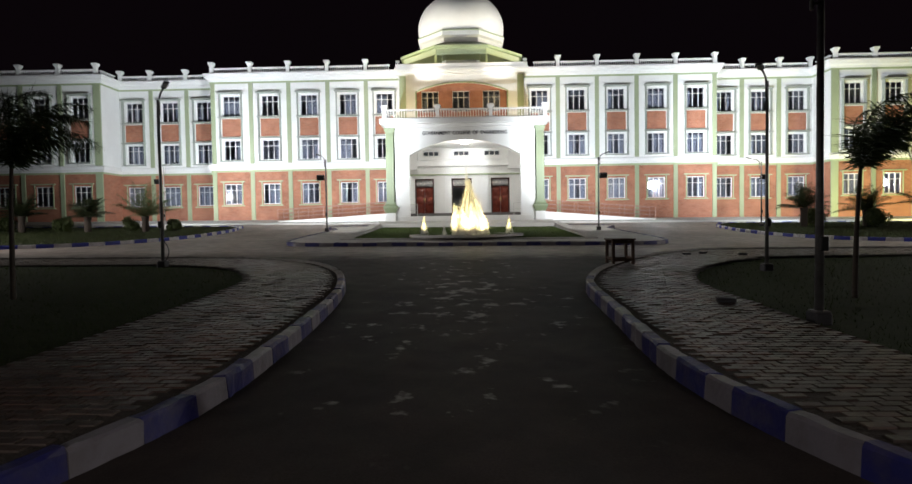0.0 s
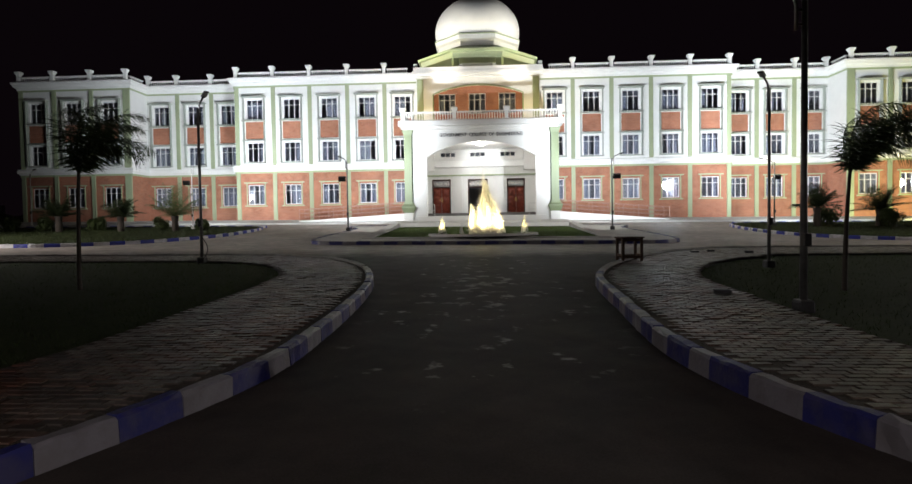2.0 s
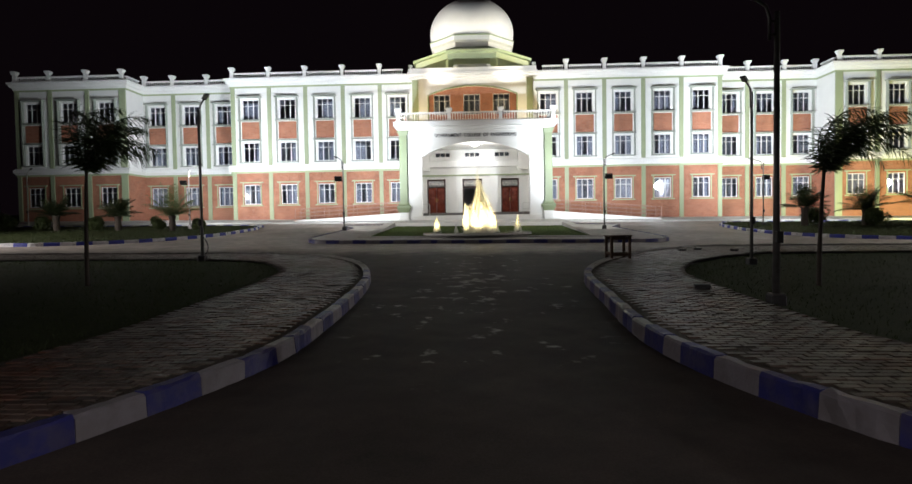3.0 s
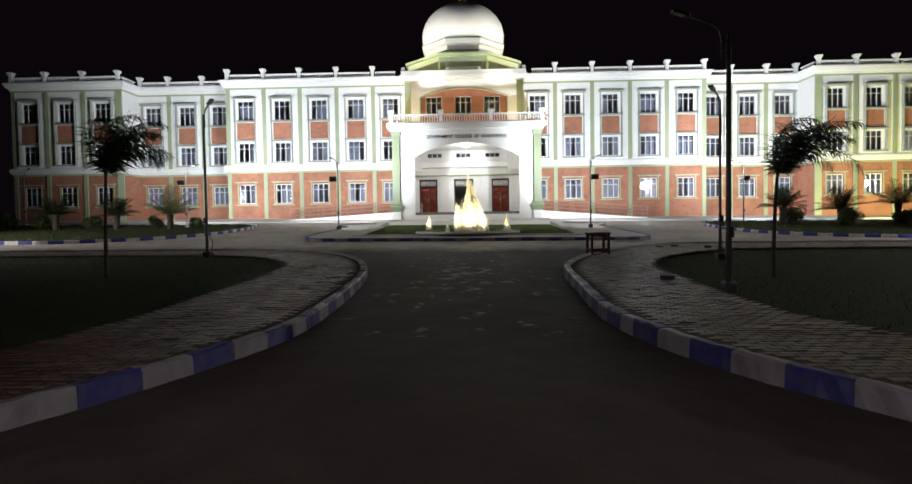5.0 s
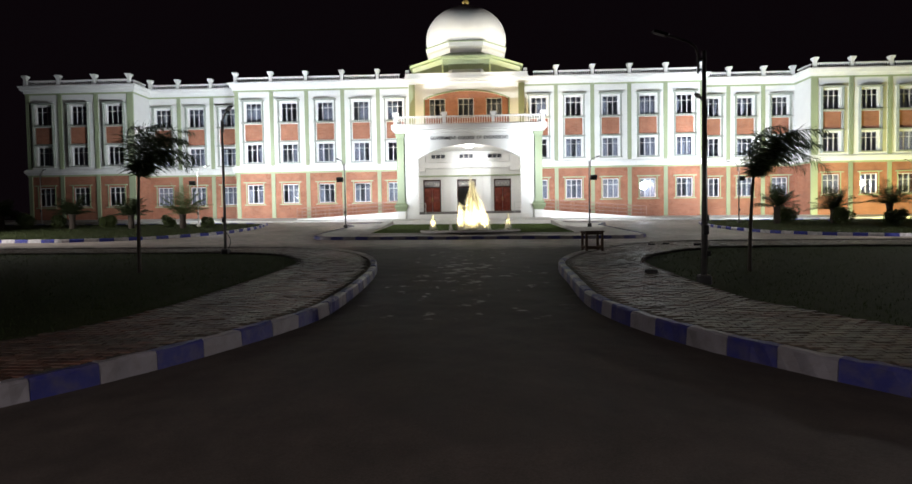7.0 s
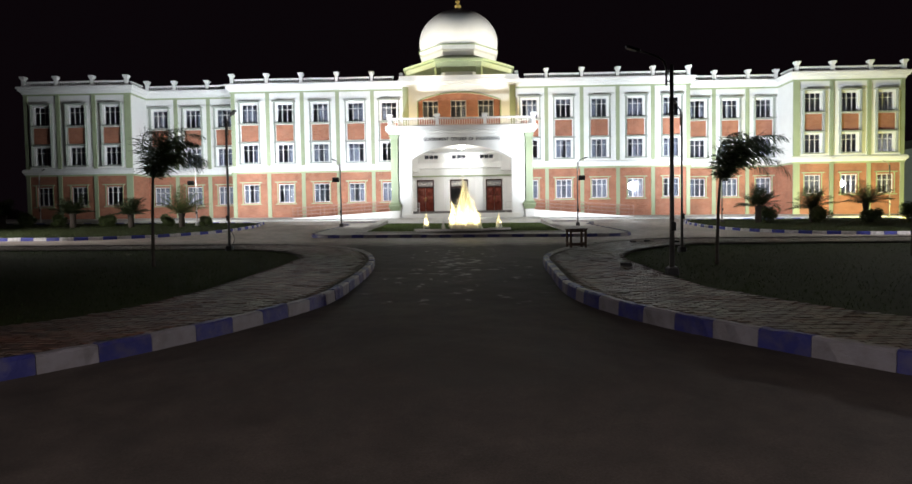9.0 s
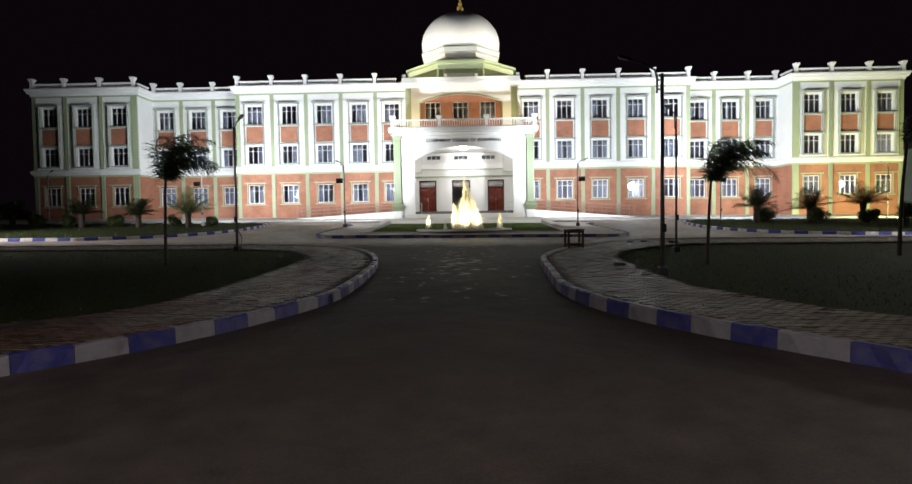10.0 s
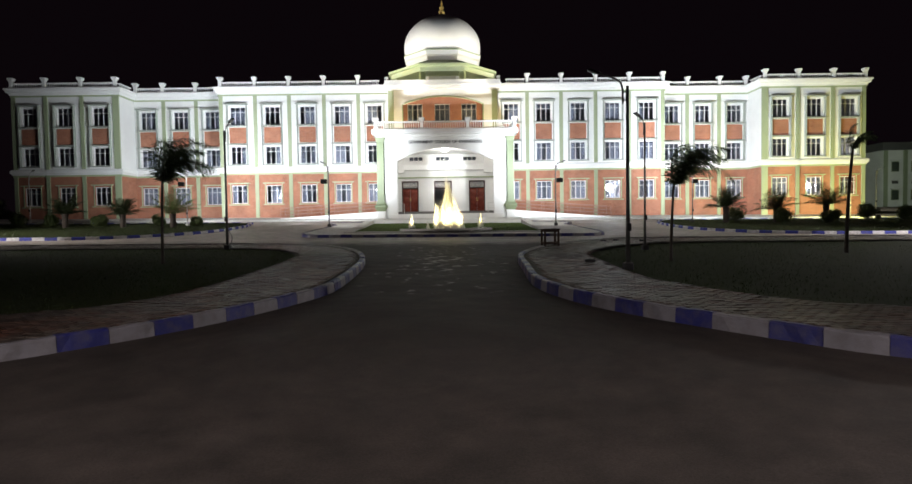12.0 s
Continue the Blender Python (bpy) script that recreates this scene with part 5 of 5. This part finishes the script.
# ---------------------------------------------------------------- palms and shrubs
def frond(bm, root, heading, length, rise, droop, wind, leaf, rnd, pairs=26, width=0.022, plume=0.0, hang=0.25):
    """An arching rib with narrow leaflets on both sides (and all round for plumed fronds), blown along wind."""
    p = Vector(root)
    d = Vector((math.cos(heading) * math.cos(rise), math.sin(heading) * math.cos(rise), math.sin(rise)))
    n = pairs
    step = length / n
    pts = [p.copy()]
    for i in range(n):
        u = i / n
        d = (d + Vector((wind[0], wind[1], 0)) * step * (0.4 + u) + Vector((0, 0, -droop)) * step * (0.3 + 1.3 * u)).normalized()
        p = p + d * step
        pts.append(p.copy())
    tube(pts[::3] + [pts[-1]], [0.016 * (1 - 0.8 * k / max(1, len(pts[::3]))) for k in range(len(pts[::3]) + 1)], 4, bm)
    for i in range(2, n + 1):
        u = i / n
        ax = (pts[i] - pts[i - 1]).normalized()
        side = ax.cross(Vector((0, 0, 1)))
        side = side.normalized() if side.length > 1e-4 else Vector((1, 0, 0))
        up = side.cross(ax)
        size = leaf * (0.55 + 0.9 * math.sin(min(1, u * 1.05) * math.pi) ** 0.6) * rnd.uniform(0.75, 1.1)
        angles = [0, math.pi] if plume == 0 else [rnd.uniform(0, math.tau) for _ in range(5)]
        for a in angles:
            out = side * math.cos(a) + up * math.sin(a)
            tip_dir = (out * rnd.uniform(0.6, 0.95) + ax * rnd.uniform(0.5, 0.8) + Vector((wind[0] * 0.35, wind[1] * 0.35, -hang - droop * 0.12))).normalized()
            q = pts[i]
            wv = ax * width * 0.5
            mid = q + tip_dir * size * 0.5 + Vector((0, 0, 0.015))
            tip = q + tip_dir * size + Vector((0, 0, -0.06 * size * 4 * 0.2))
            v = [bm.verts.new(x) for x in (q - wv, q + wv, mid + wv * 1.1, mid - wv * 1.1, tip)]
            bm.faces.new(v[:4]), bm.faces.new((v[3], v[2], v[4]))


def foxtail_palm(at, trunk_h, lean, seed, wind=0.85, scale=1.0, count=12, thick=1.0, label="slender young palm with plumed fronds blown sideways by wind", leaf=0.29):
    rnd = random.Random(seed)
    ob = thing("palm_tree", label, "palm tree", (at[0], at[1], ground_z(at[0], at[1]) + 0.10), "wind-blown palms")
    pts = [(lean[0] * u * u, lean[1] * u * u, trunk_h * u - 0.08) for u in np.linspace(0, 1, 12)]
    part("trunk", tube(pts, [(0.046 - 0.017 * u) * thick for u in np.linspace(0, 1, 12)], 10), TRUNK, ob, "thin ringed trunk", True)
    for k in range(count):
        bm = bmesh.new()
        h = (k / (count - 1) - 0.5) * 4.4 + rnd.uniform(-0.25, 0.25)
        frond(bm, (lean[0], lean[1], trunk_h - 0.12), h, rnd.uniform(1.35, 2.05) * scale, rnd.uniform(1.05, 1.45), rnd.uniform(0.7, 1.7) / scale, (wind * rnd.uniform(0.75, 1.45) / scale, -0.1), leaf * scale, rnd, 34, 0.014, plume=1, hang=0.5)
        part("frond", bm, FROND, ob)
    return ob


foxtail_palm((-7.78, 9.35), 2.35, (0.06, 0.0), 3, scale=1.1)
foxtail_palm((6.43, 9.2), 2.2, (0.08, 0.0), 8, scale=1.08)
foxtail_palm((12.75, 11.1), 3.35, (0.18, 0.0), 15, wind=0.9, scale=0.62, count=5, thick=1.3, label="leaning palm with broken sparse fronds", leaf=0.2)


def date_palm(at, trunk_h, length, seed, material, count=28, label="small date palm with arching feathery fronds"):
    rnd = random.Random(seed)
    ob = thing("date_palm", label, "palm tree", (at[0], at[1], ground_z(at[0], at[1]) + 0.10), "small date palms")
    bm = lathe([(0.16, -0.05), (0.20, trunk_h * 0.3), (0.17, trunk_h * 0.7), (0.22, trunk_h)], 12)
    part("trunk", bm, TRUNK, ob, "stubby scaly trunk")
    for k in range(count):
        bm = bmesh.new()
        rise = rnd.uniform(0.25, 1.35)
        frond(bm, (0, 0, trunk_h - 0.05), k * 2.4 + rnd.uniform(-0.2, 0.2), length * rnd.uniform(0.8, 1.1), rise, rnd.uniform(0.5, 0.95) / length, (0.12, 0), 0.38, rnd, 22, 0.026)
        part("frond", bm, material, ob)
    return ob


for x, y, h, l, sd, mat in ((-25.9, 32.0, 1.0, 1.35, 1, FROND), (-22.0, 32.0, 0.95, 1.3, 2, FROND), (-18.6, 32.0, 0.95, 2.0, 3, FROND_PALE),
                            (19.9, 33.0, 1.15, 1.5, 4, FROND), (23.5, 33.0, 1.0, 1.5, 5, FROND), (27.2, 33.2, 1.3, 1.7, 6, FROND), (-31.0, 32.4, 0.9, 1.2, 7, FROND)):
    date_palm((x, y), h, l, sd, mat)


def shrub(at, r, seed, label="rounded leafy shrub on the lawn", leaves=1300, leaf=0.08, mat=SHRUB):
    rnd = random.Random(seed)
    z = ground_z(at[0], at[1]) + 0.10
    ob = thing("shrub", label, "shrub", (at[0], at[1], z), "shrubs on the lawns")
    bm = bmesh.new()
    for _ in range(5):
        a = rnd.uniform(0, math.tau)
        tube([(0, 0, -0.05), (0.3 * r * math.cos(a), 0.3 * r * math.sin(a), 0.5 * r), (0.6 * r * math.cos(a), 0.6 * r * math.sin(a), 1.0 * r)], [0.025, 0.018, 0.008], 5, bm)
    part("stems", bm, TRUNK, ob)
    bm = bmesh.new()
    lumps = [(rnd.uniform(-0.45, 0.45) * r, rnd.uniform(-0.45, 0.45) * r, rnd.uniform(0.55, 1.15) * r, rnd.uniform(0.4, 0.62) * r) for _ in range(9)]
    for _ in range(leaves):
        lx, ly, lz, lr = rnd.choice(lumps)
        v = Vector((rnd.gauss(0, 1), rnd.gauss(0, 1), rnd.gauss(0, 1))).normalized() * lr * rnd.uniform(0.75, 1.08)
        c = Vector((lx, ly, lz)) + v
        if c.z < 0.03:
            continue
        n = (v.normalized() + Vector((rnd.uniform(-0.7, 0.7), rnd.uniform(-0.7, 0.7), rnd.uniform(-0.3, 0.8)))).normalized()
        t = n.cross(Vector((rnd.gauss(0, 1), rnd.gauss(0, 1), rnd.gauss(0, 1)))).normalized()
        b = n.cross(t)
        e = leaf * rnd.uniform(0.7, 1.3)
        bm.faces.new([bm.verts.new(p) for p in (c - t * e, c + b * e * 0.45, c + t * e, c - b * e * 0.45)])
    part("foliage", bm, mat, ob)
    return ob


for i, (x, y, r) in enumerate(((-29.4, 32.5, 0.7), (-27.4, 32.8, 0.6), (-24.2, 33.0, 0.62), (-20.3, 33.2, 0.55), (-17.4, 33.0, 0.5), (-33.5, 32.5, 0.8), (20.9, 33.6, 0.74), (23.4, 32.0, 0.72), (27.0, 32.4, 0.72), (30.3, 33.4, 0.9), (33.6, 34.0, 0.75), (37.0, 34.0, 0.85))):
    shrub((x, y), r, 40 + i)


def cover(name, poly, count, seed, h, mat, label, box_, base=0.10, keep=lambda x, y: True, fall=0.0):
    """Blades and small leaves scattered over a bed; one object of stuff."""
    rnd = random.Random(seed)
    bm_v, bm_f = [], []
    x0, x1, y0, y1 = box_
    made = 0
    while made < count:
        x, y = rnd.uniform(x0, x1), rnd.uniform(y0, y1)
        if not inside(poly, x, y) or not keep(x, y):
            continue
        made += 1
        z = ground_z(x, y) + base - fall * (y - y0)
        a, e = rnd.uniform(0, math.tau), h * rnd.uniform(0.4, 1.1)
        w = e * rnd.uniform(0.10, 0.22)
        dx, dy = math.cos(a), math.sin(a)
        lx, ly = rnd.gauss(0, 0.35) * e, rnd.gauss(0, 0.35) * e
        k = len(bm_v)
        bm_v += [(x - dx * w, y - dy * w, z - 0.01), (x + dx * w, y + dy * w, z - 0.01), (x + lx, y + ly, z + e)]
        bm_f.append((k, k + 1, k + 2))
    me = bpy.data.meshes.new(name)
    me.from_pydata(bm_v, [], bm_f)
    me.materials.append(mat)
    return tagged(new(name, me), label, "grass", kind="stuff")


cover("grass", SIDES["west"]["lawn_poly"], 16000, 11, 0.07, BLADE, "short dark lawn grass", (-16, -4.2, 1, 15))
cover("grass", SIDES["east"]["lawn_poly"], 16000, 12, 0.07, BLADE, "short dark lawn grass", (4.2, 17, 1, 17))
cover("ground_cover", FAR["west"][0], 20000, 13, 0.13, COVER, "low leafy ground cover along the lawn", (-40, -14, 22.3, 37))
cover("ground_cover", FAR["east"][0], 20000, 14, 0.13, COVER, "low leafy ground cover along the lawn", (15, 40, 23.2, 38))
turf = np.array([(-5.1, 25.0), (5.4, 25.0), (5.35, 34.5), (-5.1, 34.5)])
disc = lambda x, y: (x - 0.05) ** 2 + (y - 26.6) ** 2 > 2.8 ** 2
cover("grass", turf, 14000, 15, 0.065, TURF_BLADE, "bright short turf in the fountain bed", (-5.4, 5.6, 25, 34.5), 0.165, disc, 0.002)

# ---------------------------------------------------------------- stool and loose stones
def wooden_stool(at, turn):
    ob = thing("wooden_stool", "old dark wooden stool standing at the kerb", "stool", (at[0], at[1], ground_z(at[0], at[1]) + 0.18), turn=turn)
    w, h = 0.285, 0.64
    part("seat", boxes((-w - 0.03, w + 0.03, -w - 0.01, w + 0.01, h - 0.035, h), bevel=0.008), STOOL_WOOD, ob, "worn plank seat")
    for sx in (-1, 1):
        for sy in (-1, 1):
            cx, cy = sx * (w - 0.035), sy * (w - 0.04)
            part("leg", boxes((cx - 0.034, cx + 0.034, cy - 0.034, cy + 0.034, 0, h - 0.035), bevel=0.006), STOOL_WOOD, ob)
    for sy in (-1, 1):
        cy = sy * (w - 0.04)
        for z in (0.07, h - 0.12):
            part("stretcher", boxes((-w + 0.069, w - 0.069, cy - 0.016, cy + 0.016, z, z + 0.075), bevel=0.005), STOOL_WOOD, ob)
    for sx in (-1, 1):
        cx = sx * (w - 0.035)
        part("stretcher", boxes((cx - 0.016, cx + 0.016, -w + 0.074, w - 0.074, 0.12, 0.18), bevel=0.005), STOOL_WOOD, ob)
    return ob


wooden_stool((3.95, 14.2), 4)


def stone(at, sx, sy, sz, seed, lift=0.178):
    rnd = random.Random(seed)
    bm = boxes((-sx / 2, sx / 2, -sy / 2, sy / 2, 0, sz), bevel=0.015)
    for v in bm.verts:
        v.co += Vector((rnd.gauss(0, 0.008), rnd.gauss(0, 0.008), rnd.gauss(0, 0.006) if v.co.z > 0.02 else 0))
    ob = new("loose_block", mesh_of("loose_block", bm, FOOTING))
    ob.matrix_world = pose(at[0], at[1], ground_z(*at) + lift, 0, 0, rnd.uniform(-25, 25))
    return tagged(ob, "dark broken paving block lying on the footpath", "stone", "loose blocks")


stone((3.95, 8.4), 0.26, 0.14, 0.075, 1)
stone((6.6, 16.6), 0.22, 0.12, 0.06, 2)
stone((7.2, 16.9), 0.20, 0.12, 0.06, 3)
stone((8.1, 16.3), 0.22, 0.12, 0.07, 4)

# ---------------------------------------------------------------- neighbouring buildings far off
far_house = thing("annex_building", "two-storey grey-green annex building in the dark", "building", (66.0, 66.0, ground_z(45, 60)))
part("wall", boxes((-8.9, 14, 0, 12, -0.5, 7.45)), FAR_WALL, far_house, "dim weathered wall")
part("roof", boxes((-9.4, 14.5, -0.6, 12.5, 7.45, 7.7), (-9.2, 14.3, -0.35, 12.3, 7.7, 8.45)), FAR_DARK, far_house, "dark flat roof edge")
bm = bmesh.new()
v = [bm.verts.new(p) for p in ((-7.5, 3, 8.45), (14, 3, 8.45), (14, 3, 10.6), (-7.5, 11, 8.45), (14, 11, 8.45), (14, 11, 10.6))]
for f in ((0, 1, 2), (3, 5, 4), (0, 2, 5, 3), (1, 4, 5, 2), (0, 3, 4, 1)):
    bm.faces.new([v[i] for i in f])
part("upper_roof", bm, FAR_WALL, far_house, "sloping roof over the stair")
for i in range(9):
    x = -8.6 + i * 2.6
    part("pilaster", boxes((x - 0.24, x + 0.24, -0.15, 0.02, -0.3, 7.44)), FAR_GREEN, far_house)
    if i == 8:
        continue
    for z in (0.95, 4.65):
        w = part("window", boxes((x + 0.78, x + 1.82, -0.06, 0.04, z, z + 1.35), bevel=0.02), FAR_GREEN, far_house)
        part("hood", boxes((x + 0.66, x + 1.94, -0.40, 0.0, z + 1.42, z + 1.54)), FAR_WALL, w)
        part("pane", boxes((x + 0.86, x + 1.74, -0.075, -0.062, z + 0.08, z + 1.27)), GLASS, w)
    part("vent", boxes((x + 0.88, x + 1.72, -0.05, 0.03, 3.1, 3.5)), FAR_DARK, far_house, "dark ventilator opening")
# a faint low building at the far left, built as one plain wall
wall_far = new("low_building_front", mesh_of("low_building_front", boxes((-75, -45.5, 50, 50.3, 0.8, 4.0)), FAR_WALL))
tagged(wall_far, "front of a pale low building in the dark", "wall", kind="structure")

# ---------------------------------------------------------------- pavers, nearest ones singly
def paver_shape(x, y, w, d, rnd, height):
    z = ground_z(x, y) + height - 0.01
    top = 0.023 + rnd.gauss(0, 0.0022)
    tx, ty = rnd.gauss(0, 0.012), rnd.gauss(0, 0.015)
    v = []
    for h, k in ((0.0, 1.0), (top - 0.006, 1.0), (top, 0.93)):
        for sx, sy in ((-1, -1), (1, -1), (1, 1), (-1, 1)):
            px, py = sx * w / 2 * k, sy * d / 2 * k
            v.append((x + px, y + py, z + h + (px * tx + py * ty if h else 0)))
    return v


PAVER_FACES = [(0, 1, 5, 4), (1, 2, 6, 5), (2, 3, 7, 6), (3, 0, 4, 7), (4, 5, 9, 8), (5, 6, 10, 9), (6, 7, 11, 10), (7, 4, 8, 11), (8, 9, 10, 11)]
PW, PD, GAP = 0.20, 0.102, 0.009
for name, d in SIDES.items():
    rnd = random.Random(77)
    verts, faces, singles = [], [], []
    strip, sgn = d["strip"], -1 if name == "west" else 1
    for r in range(int((-2.4) / PD), int(19.2 / PD)):
        y = r * PD
        for c in range(int(1.9 / PW), int(22 / PW)):
            x = sgn * (c + (0.5 if r % 2 else 0.0)) * PW
            if not (inside(strip, x - 0.085, y) and inside(strip, x + 0.085, y) and inside(strip, x, y + 0.045) and inside(strip, x, y - 0.045)):
                continue
            if rnd.random() < 0.012:
                continue
            shape = paver_shape(x + rnd.gauss(0, 0.003), y + rnd.gauss(0, 0.003), PW - GAP, PD - GAP, rnd, PAVE_H[name])
            if 3.0 < y < 5.4 and abs(x) < 5.2 and len(singles) < 230:
                singles.append(shape)
            else:
                k = len(verts)
                verts += shape
                faces += [tuple(i + k for i in f) for f in PAVER_FACES]
    me = bpy.data.meshes.new("pavers")
    me.from_pydata(verts, [], faces)
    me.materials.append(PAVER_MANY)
    rest = new("pavers", me)
    rest.parent = d["pave"]
    tagged(rest, "grey-brown paving bricks", kind="stuff")
    for shape in singles:
        me = bpy.data.meshes.new("paver")
        me.from_pydata(shape, [], PAVER_FACES)
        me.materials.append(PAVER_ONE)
        ob = new("paver", me)
        ob.parent = d["pave"]
